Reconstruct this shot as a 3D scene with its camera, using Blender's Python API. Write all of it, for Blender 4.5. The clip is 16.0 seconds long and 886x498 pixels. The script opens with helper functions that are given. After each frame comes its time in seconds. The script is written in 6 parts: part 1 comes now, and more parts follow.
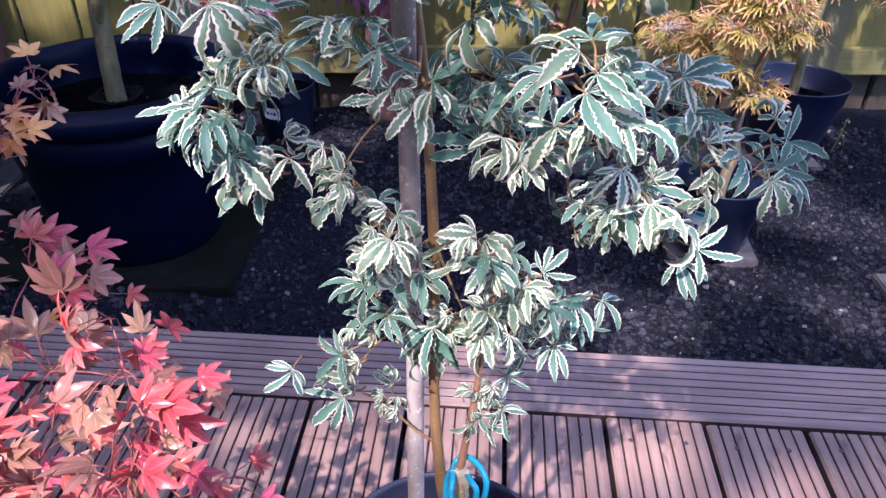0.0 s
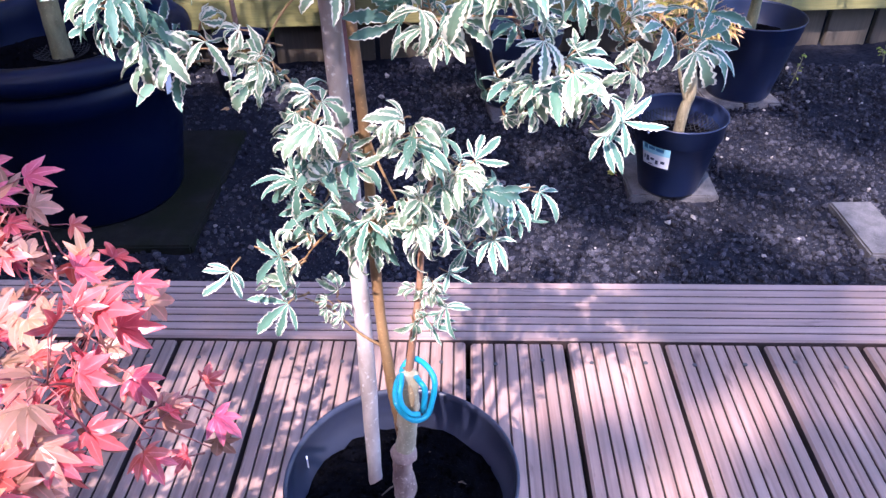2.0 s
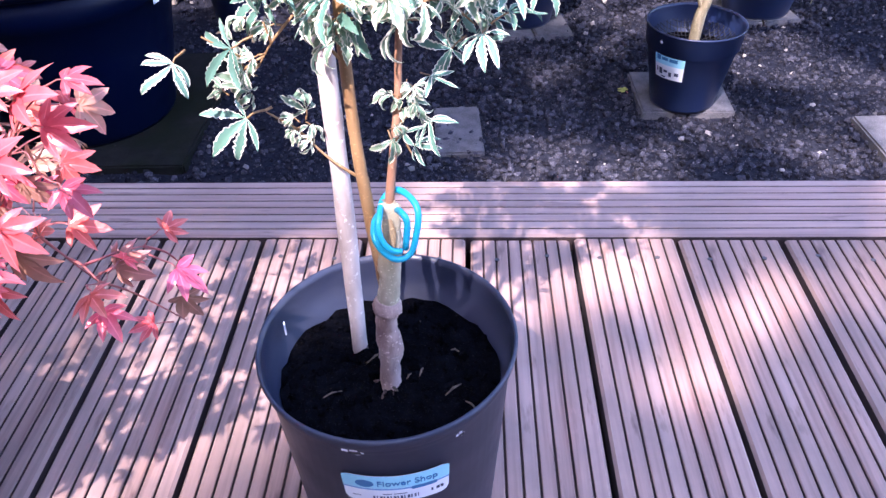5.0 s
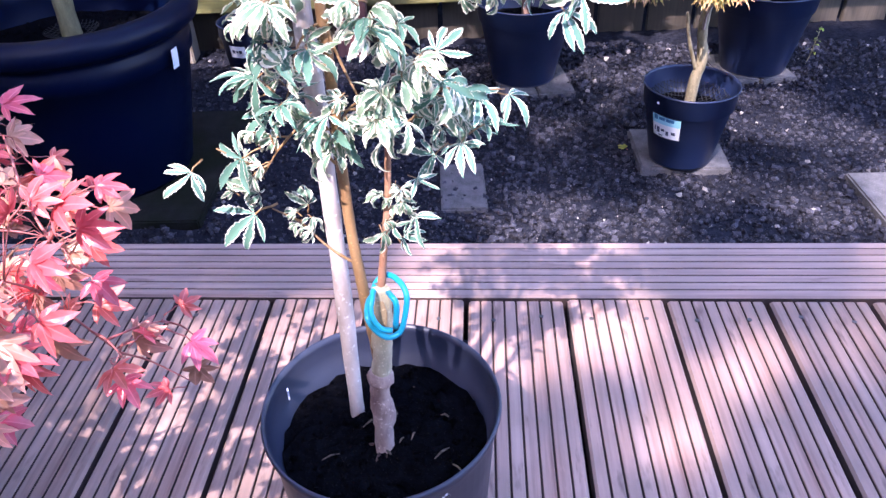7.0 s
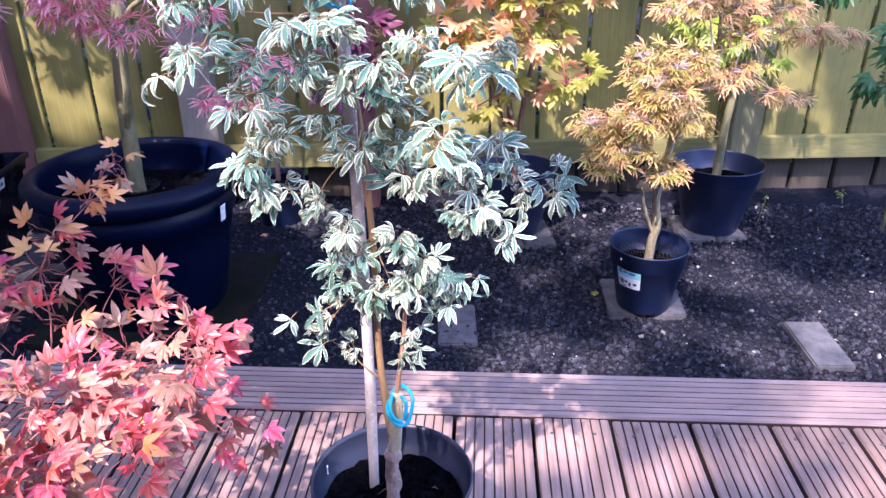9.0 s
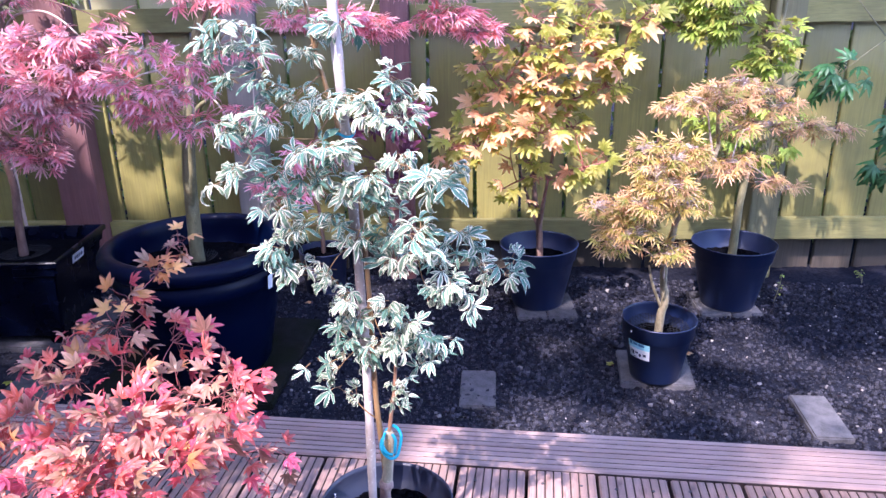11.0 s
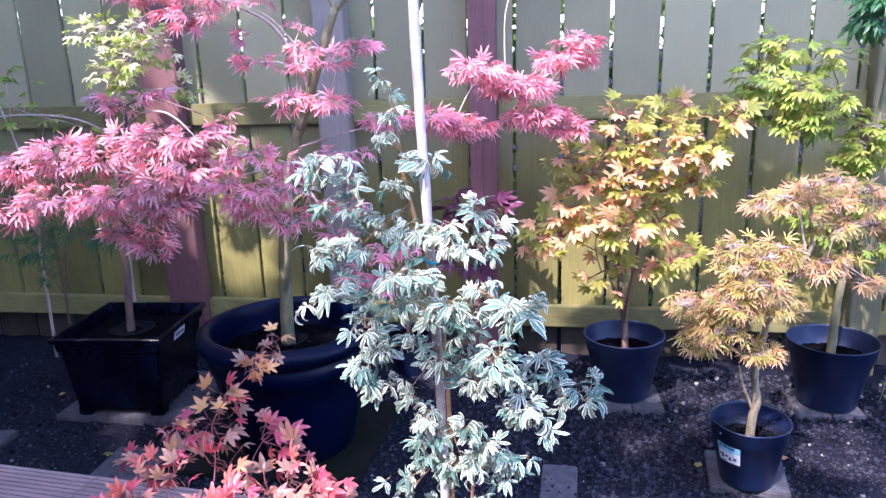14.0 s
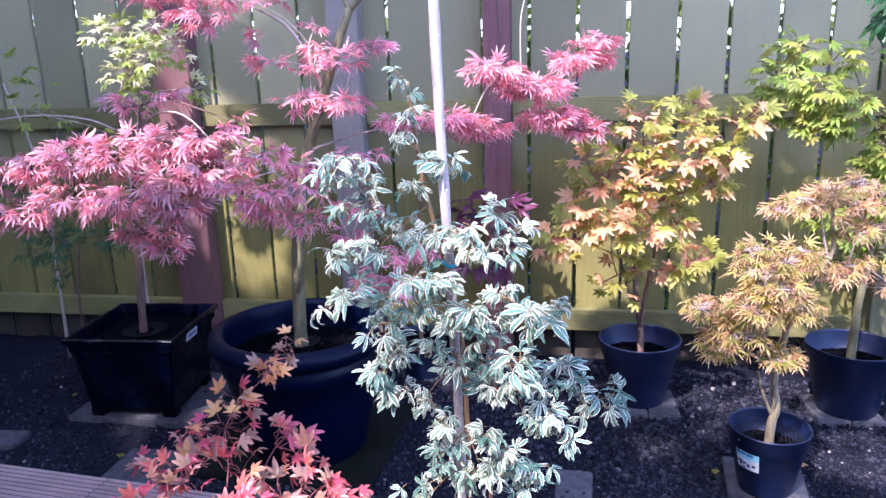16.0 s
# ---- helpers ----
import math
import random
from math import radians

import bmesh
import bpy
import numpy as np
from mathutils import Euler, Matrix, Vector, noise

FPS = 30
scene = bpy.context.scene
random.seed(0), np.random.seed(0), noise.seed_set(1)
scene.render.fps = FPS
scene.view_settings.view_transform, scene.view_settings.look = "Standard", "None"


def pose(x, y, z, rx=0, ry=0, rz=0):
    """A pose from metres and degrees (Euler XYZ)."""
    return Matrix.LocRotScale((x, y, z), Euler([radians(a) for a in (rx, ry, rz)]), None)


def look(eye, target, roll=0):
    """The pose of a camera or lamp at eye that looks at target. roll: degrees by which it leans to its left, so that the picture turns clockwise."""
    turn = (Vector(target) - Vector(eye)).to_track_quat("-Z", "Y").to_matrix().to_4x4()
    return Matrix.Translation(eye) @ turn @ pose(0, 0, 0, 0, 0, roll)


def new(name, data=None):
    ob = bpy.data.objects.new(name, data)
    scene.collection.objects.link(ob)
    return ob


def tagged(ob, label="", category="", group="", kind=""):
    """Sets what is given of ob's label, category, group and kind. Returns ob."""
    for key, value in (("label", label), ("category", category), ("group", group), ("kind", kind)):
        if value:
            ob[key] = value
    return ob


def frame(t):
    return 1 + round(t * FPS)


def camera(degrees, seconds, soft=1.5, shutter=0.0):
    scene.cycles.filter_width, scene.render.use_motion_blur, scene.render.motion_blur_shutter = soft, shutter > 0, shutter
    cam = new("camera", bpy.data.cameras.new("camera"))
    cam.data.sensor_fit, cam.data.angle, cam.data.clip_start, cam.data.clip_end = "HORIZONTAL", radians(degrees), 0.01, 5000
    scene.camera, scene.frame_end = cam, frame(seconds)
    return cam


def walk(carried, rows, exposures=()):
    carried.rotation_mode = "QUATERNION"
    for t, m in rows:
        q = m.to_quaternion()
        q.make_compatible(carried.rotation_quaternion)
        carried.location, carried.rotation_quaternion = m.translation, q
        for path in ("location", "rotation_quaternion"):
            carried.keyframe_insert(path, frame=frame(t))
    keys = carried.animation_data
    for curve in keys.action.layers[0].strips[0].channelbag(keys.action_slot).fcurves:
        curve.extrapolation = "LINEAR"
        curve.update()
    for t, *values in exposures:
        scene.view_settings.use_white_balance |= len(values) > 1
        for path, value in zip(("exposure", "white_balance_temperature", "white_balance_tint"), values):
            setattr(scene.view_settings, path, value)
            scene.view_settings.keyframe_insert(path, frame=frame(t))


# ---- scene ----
cam = camera(62.0, 16.0, 1.45)
PATH = [
    (0, (-0.035, -0.707, 0.716), (-0.152, 0.963, -0.379), 0.6),
    (0.5, (-0.034, -0.711, 0.712), (-0.149, 0.952, -0.393), 0.4),
    (1, (-0.028, -0.716, 0.702), (-0.119, 0.934, -0.425), 0.2),
    (1.5, (-0.019, -0.724, 0.689), (-0.089, 0.911, -0.46), -0.4),
    (2, (-0.012, -0.728, 0.682), (-0.056, 0.89, -0.492), -0.6),
    (2.5, (-0.007, -0.738, 0.681), (-0.043, 0.875, -0.501), -0.6),
    (3, (-0.003, -0.742, 0.673), (-0.035, 0.864, -0.519), -0.6),
    (3.5, (0.0, -0.738, 0.645), (-0.069, 0.848, -0.571), -1.9),
    (4, (0.003, -0.732, 0.616), (-0.057, 0.853, -0.602), -1.9),
    (4.2, (0.003, -0.728, 0.603), (-0.067, 0.843, -0.632), -2.0),
    (6.3, (-0.002, -0.729, 0.573), (-0.062, 0.809, -0.704), -1.2),
    (6.5, (0.007, -0.736, 0.583), (-0.053, 0.821, -0.671), -1.3),
    (7, (0.02, -0.751, 0.63), (-0.083, 0.863, -0.546), -2.2),
    (7.5, (0.027, -0.808, 0.683), (-0.065, 0.882, -0.382), -2.5),
    (8, (0.024, -0.883, 0.749), (-0.061, 0.865, -0.22), -1.4),
    (8.2, (0.02, -0.907, 0.764), (-0.06, 0.857, -0.174), -0.7),
    (10.3, (0.099, -1.145, 0.837), (-0.064, 0.678, 0.031), -0.4),
    (10.5, (0.106, -1.163, 0.85), (-0.077, 0.669, 0.068), -0.2),
    (11, (0.136, -1.172, 0.876), (-0.114, 0.688, 0.185), -1.1),
    (11.5, (0.148, -1.18, 0.883), (-0.136, 0.674, 0.189), -1.2),
    (12, (0.14, -1.182, 0.893), (-0.247, 0.653, 0.197), -1.4),
    (12.5, (0.131, -1.183, 0.909), (-0.355, 0.638, 0.239), -1.5),
    (13, (0.13, -1.178, 0.925), (-0.366, 0.659, 0.31), -1.4),
    (13.5, (0.141, -1.181, 0.939), (-0.348, 0.675, 0.377), -1.6),
    (14, (0.146, -1.184, 0.949), (-0.338, 0.688, 0.44), -1.8),
    (14.5, (0.143, -1.188, 0.958), (-0.345, 0.7, 0.516), -1.8),
    (15, (0.139, -1.179, 0.955), (-0.359, 0.707, 0.513), -1.8),
    (15.5, (0.135, -1.174, 0.951), (-0.371, 0.702, 0.478), -1.7),
    (16, (0.132, -1.167, 0.945), (-0.381, 0.699, 0.442), -1.8),
]
EXPOSURES = [(0, 2.02, 5600, 35), (0.5, 2.37, 5600, 35), (1.0, 2.52, 5600, 35), (1.5, 2.62, 5600, 35), (4, 2.93, 5600, 35), (6.5, 3.06, 5600, 35), (7, 2.99, 5600, 35), (8, 2.77, 5600, 35), (11, 2.7, 5480, 35), (12.5, 2.7, 5300, 35), (14, 2.66, 5300, 35), (16, 2.55, 5300, 35)]
walk(cam, [(t, look(eye, target, roll)) for t, eye, target, roll in PATH], EXPOSURES)

# ---- world, sun, exposure ----
SUN_AZ, SUN_EL = 200.0, 52.0          # degrees: where the sun stands, clockwise from +y, and its height
az, el = radians(SUN_AZ), radians(SUN_EL)
to_sun = Vector((math.sin(az) * math.cos(el), math.cos(az) * math.cos(el), math.sin(el)))
world = bpy.data.worlds.new("sky")
scene.world = world
world.use_nodes = True
wn = world.node_tree
sky = wn.nodes.new("ShaderNodeTexSky")
sky.sky_type, sky.sun_disc = "NISHITA", False
sky.sun_elevation, sky.sun_rotation = el, az
wn.links.new(sky.outputs[0], wn.nodes["Background"].inputs[0])
wn.nodes["Background"].inputs[1].default_value = 0.15
sun_data = bpy.data.lights.new("sun", "SUN")
sun_data.energy, sun_data.angle, sun_data.color = 2.35, radians(0.7), (1.0, 0.90, 0.75)
sun = new("sun", sun_data)
sun.matrix_world = look(to_sun * 20, (0, 0, 0))

# ---- materials ----


def material(name):
    m = bpy.data.materials.new(name)
    m.use_nodes = True
    nt = m.node_tree
    return m, nt, nt.nodes["Principled BSDF"]


def node(nt, kind, **values):
    n = nt.nodes.new(kind)
    for k, v in values.items():
        n.inputs[k.replace("_", " ")].default_value = v
    return n


def ramp(nt, source, *stops):
    r = nt.nodes.new("ShaderNodeValToRGB")
    e = r.color_ramp.elements
    while len(e) < len(stops):
        e.new(0.5)
    for el_, (p, c) in zip(e, stops):
        el_.position, el_.color = p, (*c, 1)
    nt.links.new(source, r.inputs[0])
    return r.outputs[0]


def mix(nt, fac, a, b, how="MIX"):
    n = nt.nodes.new("ShaderNodeMix")
    n.data_type, n.blend_type = "RGBA", how
    for sock, v in ((n.inputs[0], fac), (n.inputs[6], a), (n.inputs[7], b)):
        if hasattr(v, "is_linked"):
            nt.links.new(v, sock)
        elif isinstance(v, (int, float)):
            sock.default_value = v
        else:
            sock.default_value = (*v, 1)
    return n.outputs[2]


def noise_of(nt, scale, detail=4.0, stretch=(1, 1, 1), rough=0.55):
    tc = nt.nodes.new("ShaderNodeTexCoord")
    mp = nt.nodes.new("ShaderNodeMapping")
    mp.inputs["Scale"].default_value = stretch
    nt.links.new(tc.outputs["Object"], mp.inputs[0])
    n = node(nt, "ShaderNodeTexNoise", Scale=scale, Detail=detail, Roughness=rough)
    nt.links.new(mp.outputs[0], n.inputs["Vector"])
    return n.outputs[0]


def bump(nt, bsdf, height, strength=0.3, distance=0.002):
    b = node(nt, "ShaderNodeBump", Strength=strength, Distance=distance)
    nt.links.new(height, b.inputs["Height"])
    nt.links.new(b.outputs[0], bsdf.inputs["Normal"])


def timber(name, dark, light, stain, along="y", rough=0.7, blotch=0.55, patch=5, marked=0.25, upper_tint=None):
    """Weathered softwood with long grain, blotches and a tone of its own for each piece."""
    m, nt, b = material(name)
    st = {"x": (0.04, 1, 1), "y": (1, 0.04, 1), "z": (1, 1, 0.04)}[along]
    info = nt.nodes.new("ShaderNodeObjectInfo")
    grain = noise_of(nt, 160, 5, st)
    coarse = noise_of(nt, 26, 4, st)
    blot = noise_of(nt, patch, 5)
    c = ramp(nt, grain, (0.25, dark), (0.7, light))
    c = mix(nt, ramp(nt, coarse, (0.35, (0, 0, 0)), (0.75, (0.7, 0.7, 0.7))), c, stain)
    c = mix(nt, ramp(nt, blot, (0.4, (0, 0, 0)), (0.72, (blotch, blotch, blotch))), c, tuple(v * 0.5 for v in stain))
    marks = noise_of(nt, 42, 4, {"x": (0.22, 1, 1), "y": (1, 0.22, 1), "z": (1, 1, 0.22)}[along], 0.65)
    c = mix(nt, ramp(nt, marks, (0.60, (0, 0, 0)), (0.70, (marked, marked, marked))), c, tuple(v * 0.55 for v in dark))
    c = mix(nt, ramp(nt, marks, (0.26, (marked, marked, marked)), (0.36, (0, 0, 0))), c, tuple(min(1, v * 1.25) for v in light))
    if upper_tint:
        # the upper part of the boards is mixed toward a paler grey
        where = nt.nodes.new("ShaderNodeTexCoord")
        split = nt.nodes.new("ShaderNodeSeparateXYZ")
        nt.links.new(where.outputs["Object"], split.inputs[0])
        ragged = nt.nodes.new("ShaderNodeMath")
        ragged.operation = "MULTIPLY_ADD"
        nt.links.new(blot, ragged.inputs[0])
        ragged.inputs[1].default_value = 0.5
        nt.links.new(split.outputs[2], ragged.inputs[2])
        c = mix(nt, ramp(nt, ragged.outputs[0], (0.75, (0, 0, 0)), (1.35, (0.62, 0.62, 0.62))), c, upper_tint)
    tone = nt.nodes.new("ShaderNodeMapRange")
    tone.inputs[3].default_value, tone.inputs[4].default_value = 0.72, 1.2
    nt.links.new(info.outputs["Random"], tone.inputs[0])
    hsv = nt.nodes.new("ShaderNodeHueSaturation")
    nt.links.new(tone.outputs[0], hsv.inputs["Value"])
    nt.links.new(c, hsv.inputs["Color"])
    nt.links.new(hsv.outputs[0], b.inputs["Base Color"])
    b.inputs["Roughness"].default_value = rough
    bump(nt, b, grain, 0.35, 0.0012)
    return m


def plastic(name, colour, rough=0.38, dust=0.25, gloss=0.4):
    m, nt, b = material(name)
    b.inputs["Specular IOR Level"].default_value = gloss
    n = noise_of(nt, 14, 6)
    f = noise_of(nt, 220, 3)
    c = mix(nt, ramp(nt, n, (0.45, (0, 0, 0)), (0.8, (dust, dust, dust))), colour, (0.16, 0.15, 0.14))
    nt.links.new(c, b.inputs["Base Color"])
    r = ramp(nt, n, (0.3, (rough,) * 3), (0.8, (min(1, rough + 0.25),) * 3))
    nt.links.new(r, b.inputs["Roughness"])
    bump(nt, b, f, 0.06, 0.001)
    return m


def bark(name, dark, light, scale=60, rough=0.8):
    m, nt, b = material(name)
    n = noise_of(nt, scale, 5, (1, 1, 0.35))
    spots = noise_of(nt, scale * 6, 3)
    c = ramp(nt, n, (0.3, dark), (0.7, light))
    c = mix(nt, ramp(nt, spots, (0.6, (0, 0, 0)), (0.72, (0.6, 0.6, 0.6))), c, tuple(min(1, v * 1.7) for v in light))
    nt.links.new(c, b.inputs["Base Color"])
    b.inputs["Roughness"].default_value = rough
    bump(nt, b, n, 0.5, 0.002)
    return m


def foliage(name, blade, tip, margin=None, edge=0.55, vary=0.25, rough=0.42, through_light=0.35):
    """A leaf: its own tone for each leaf, veins, a tip colour, and a pale margin where it is variegated. UV: u across a lobe, v along it."""
    m, nt, b = material(name)
    uv = nt.nodes.new("ShaderNodeUVMap")
    sep = nt.nodes.new("ShaderNodeSeparateXYZ")
    nt.links.new(uv.outputs[0], sep.inputs[0])
    info = nt.nodes.new("ShaderNodeObjectInfo")
    n = noise_of(nt, 150, 5)
    c = mix(nt, ramp(nt, sep.outputs[1], (0.35, (0, 0, 0)), (1.0, (1, 1, 1))), blade, tip)
    c = mix(nt, ramp(nt, n, (0.35, (0, 0, 0)), (0.75, (0.5, 0.5, 0.5))), c, tuple(v * 0.7 for v in blade))
    if margin:
        shift = nt.nodes.new("ShaderNodeMath")
        shift.operation = "MULTIPLY_ADD"
        nt.links.new(n, shift.inputs[0])
        shift.inputs[1].default_value = 0.95
        nt.links.new(sep.outputs[0], shift.inputs[2])
        whole = nt.nodes.new("ShaderNodeMath")
        whole.operation = "MULTIPLY_ADD"
        nt.links.new(info.outputs["Random"], whole.inputs[0])
        whole.inputs[1].default_value = 0.36
        nt.links.new(shift.outputs[0], whole.inputs[2])
        half = nt.nodes.new("ShaderNodeMath")
        half.operation = "MULTIPLY"
        half.inputs[1].default_value = 0.5
        nt.links.new(whole.outputs[0], half.inputs[0])
        f = ramp(nt, half.outputs[0], (edge / 2 + 0.31, (0, 0, 0)), (edge / 2 + 0.335, (1, 1, 1)))
        c = mix(nt, f, c, margin)
    else:
        f = ramp(nt, sep.outputs[0], (0.0, (0.5, 0.5, 0.5)), (0.16, (0, 0, 0)))
        c = mix(nt, f, c, tuple(min(1, v * 1.35) for v in tip))
    rnd = nt.nodes.new("ShaderNodeMapRange")
    rnd.inputs[3].default_value, rnd.inputs[4].default_value = 1 - vary, 1 + vary
    nt.links.new(info.outputs["Random"], rnd.inputs[0])
    h = nt.nodes.new("ShaderNodeMapRange")
    h.inputs[3].default_value, h.inputs[4].default_value = 0.5 - 0.06 * vary, 0.5 + 0.06 * vary
    wob = nt.nodes.new("ShaderNodeMath")
    wob.operation = "PINGPONG"
    wob.inputs[1].default_value = 0.13
    nt.links.new(info.outputs["Random"], wob.inputs[0])
    sc = nt.nodes.new("ShaderNodeMath")
    sc.operation = "MULTIPLY"
    sc.inputs[1].default_value = 7.7
    nt.links.new(wob.outputs[0], sc.inputs[0])
    nt.links.new(sc.outputs[0], h.inputs[0])
    hsv = nt.nodes.new("ShaderNodeHueSaturation")
    nt.links.new(h.outputs[0], hsv.inputs["Hue"])
    nt.links.new(rnd.outputs[0], hsv.inputs["Value"])
    nt.links.new(c, hsv.inputs["Color"])
    nt.links.new(hsv.outputs[0], b.inputs["Base Color"])
    b.inputs["Roughness"].default_value = rough
    b.inputs["Specular IOR Level"].default_value = 0.35
    bump(nt, b, sep.outputs[0], 0.15, 0.002)
    tr = nt.nodes.new("ShaderNodeBsdfTranslucent")
    nt.links.new(hsv.outputs[0], tr.inputs["Color"])
    ms = nt.nodes.new("ShaderNodeMixShader")
    ms.inputs[0].default_value = through_light
    nt.links.new(b.outputs[0], ms.inputs[1])
    nt.links.new(tr.outputs[0], ms.inputs[2])
    nt.links.new(ms.outputs[0], nt.nodes["Material Output"].inputs[0])
    return m


def earth(name, dark, light, fleck, scale=40, by_piece=False):
    m, nt, b = material(name)
    n = noise_of(nt, scale, 7, rough=0.7)
    f = noise_of(nt, scale * 7, 3)
    big = noise_of(nt, 2.2, 3)
    c = ramp(nt, n, (0.3, dark), (0.72, light))
    c = mix(nt, ramp(nt, f, (0.62, (0, 0, 0)), (0.7, (0.6, 0.6, 0.6))), c, fleck)
    c = mix(nt, ramp(nt, big, (0.4, (0, 0, 0)), (0.65, (0.5, 0.5, 0.5))), c, tuple(v * 1.5 for v in dark))
    if by_piece:
        geo = nt.nodes.new("ShaderNodeNewGeometry")
        c = mix(nt, ramp(nt, geo.outputs["Random Per Island"], (0.984, (0, 0, 0)), (1.0, (0.9, 0.9, 0.9))), c, fleck)
        tone = ramp(nt, geo.outputs["Random Per Island"], (0.0, (0.38, 0.38, 0.38)), (0.9, (1.4, 1.4, 1.4)))
        c = mix(nt, 1.0, c, tone, "MULTIPLY")
    nt.links.new(c, b.inputs["Base Color"])
    b.inputs["Roughness"].default_value = 0.95
    b.inputs["Specular IOR Level"].default_value = 0.0
    bump(nt, b, n, 0.9, 0.008)
    return m


def concrete(name, dark, light, moss=None):
    m, nt, b = material(name)
    n = noise_of(nt, 30, 6)
    f = noise_of(nt, 300, 2)
    c = ramp(nt, n, (0.3, dark), (0.7, light))
    c = mix(nt, ramp(nt, f, (0.55, (0, 0, 0)), (0.7, (0.5, 0.5, 0.5))), c, tuple(min(1, v * 1.5) for v in light))
    if moss:
        c = mix(nt, ramp(nt, noise_of(nt, 7, 5), (0.42, (0, 0, 0)), (0.6, (0.9, 0.9, 0.9))), c, moss)
    nt.links.new(c, b.inputs["Base Color"])
    b.inputs["Roughness"].default_value = 0.9
    b.inputs["Specular IOR Level"].default_value = 0.15
    bump(nt, b, f, 0.4, 0.002)
    return m


def plain(name, colour, rough=0.5, amount=0.12):
    m, nt, b = material(name)
    n = noise_of(nt, 60, 4)
    c = mix(nt, ramp(nt, n, (0.4, (0, 0, 0)), (0.7, (amount,) * 3)), colour, tuple(v * 0.5 for v in colour))
    nt.links.new(c, b.inputs["Base Color"])
    b.inputs["Roughness"].default_value = rough
    return m


GROOVE_DIRT = plain("groove_dirt", (0.045, 0.025, 0.022), 0.9, 0.5)
DECK_WOOD = timber("deck_wood", (0.105, 0.048, 0.034), (0.35, 0.20, 0.148), (0.35, 0.24, 0.192), "y", 0.68, 0.75, 13, 0.6)
EDGE_WOOD = timber("edge_wood", (0.128, 0.070, 0.058), (0.315, 0.198, 0.160), (0.325, 0.238, 0.202), "x", 0.72, 0.65, 8, 0.5)
FENCE_WOOD = timber("fence_wood", (0.170, 0.150, 0.036), (0.275, 0.240, 0.058), (0.222, 0.192, 0.056), "z", upper_tint=(0.36, 0.335, 0.20))
# brown base boards; the deep shade under the rail is put into their colour
BASE_WOOD = timber("shade_toned_base_boards", (0.040, 0.030, 0.020), (0.085, 0.066, 0.042), (0.065, 0.052, 0.038), "z")
RAIL_WOOD = timber("rail_wood", (0.155, 0.142, 0.040), (0.29, 0.26, 0.080), (0.235, 0.21, 0.075), "x")
POST_RED = timber("red_stained_post", (0.13, 0.048, 0.042), (0.23, 0.098, 0.086), (0.20, 0.10, 0.095), "z")
POST_OLIVE = timber("olive_post", (0.16, 0.148, 0.06), (0.29, 0.265, 0.12), (0.25, 0.225, 0.11), "z")
POST_GREY = timber("grey_post", (0.24, 0.20, 0.15), (0.38, 0.32, 0.25), (0.34, 0.30, 0.25), "z")
NAVY = plastic("glazed_navy_plastic", (0.0008, 0.0032, 0.017), 0.28, 0.002, 0.15)
NAVY_SQUARE = plastic("gloss_black_plastic", (0.0008, 0.0018, 0.008), 0.14, 0.002, 0.30)
BLACK_POT = plastic("black_nursery_plastic", (0.0068, 0.0138, 0.044), 0.30, 0.05, 0.50)
NET_BLACK = plain("matt_black_net", (0.004, 0.0045, 0.006), 0.75, 0.3)
GREY_POT = plastic("scuffed_grey_black_plastic", (0.019, 0.0230, 0.043), 0.34, 0.12, 0.5)
COMPOST = earth("compost", (0.0012, 0.0013, 0.0020), (0.007, 0.0072, 0.0095), (0.030, 0.027, 0.026), 90)
CRUMB = earth("loose_compost", (0.0012, 0.0013, 0.002), (0.007, 0.007, 0.009), (0.07, 0.055, 0.04), 200, True)
SOIL = earth("bed_soil", (0.0065, 0.0070, 0.011), (0.030, 0.031, 0.041), (0.06, 0.058, 0.062), 70)
CLOD = earth("soil_clods", (0.015, 0.0155, 0.022), (0.072, 0.070, 0.085), (0.30, 0.27, 0.24), 60, True)
PAVER = concrete("concrete_paver", (0.058, 0.055, 0.057), (0.120, 0.114, 0.117))
# mossy concrete, taken near black so its colour carries the shade around the pot
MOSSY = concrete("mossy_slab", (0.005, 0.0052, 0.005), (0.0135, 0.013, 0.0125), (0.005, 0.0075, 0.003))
UNSEEN_WALL = concrete("unseen_wall_plaster", (0.14, 0.135, 0.13), (0.21, 0.20, 0.19))
SLAB = concrete("grey_slab", (0.045, 0.043, 0.046), (0.100, 0.095, 0.10))
BAMBOO = bark("bamboo_cane", (0.19, 0.145, 0.125), (0.72, 0.63, 0.57), 34, 0.6)
BARK_ORANGE = bark("young_orange_bark", (0.17, 0.09, 0.035), (0.32, 0.19, 0.08), 80, 0.6)
BARK_GRAFT = bark("grafted_stock_bark", (0.19, 0.165, 0.095), (0.50, 0.44, 0.31), 70)
BARK_STOCK = bark("knobbly_rootstock_bark", (0.15, 0.088, 0.078), (0.50, 0.38, 0.32), 70)
BARK_SHOOT = bark("russet_shoot_bark", (0.20, 0.095, 0.05), (0.36, 0.19, 0.11), 80, 0.55)
BARK_GREEN = bark("green_maple_bark", (0.105, 0.098, 0.045), (0.25, 0.225, 0.115), 50, 0.65)
BARK_RED = bark("red_twig_bark", (0.22, 0.05, 0.05), (0.38, 0.12, 0.10), 80, 0.5)
BARK_HONEY = bark("olive_grey_bark", (0.13, 0.105, 0.055), (0.38, 0.31, 0.18), 60)
BARK_PALE = bark("pale_bark", (0.34, 0.25, 0.20), (0.58, 0.46, 0.38), 60)
BARK_BROWN = bark("brown_bark", (0.11, 0.062, 0.045), (0.22, 0.135, 0.10), 60)
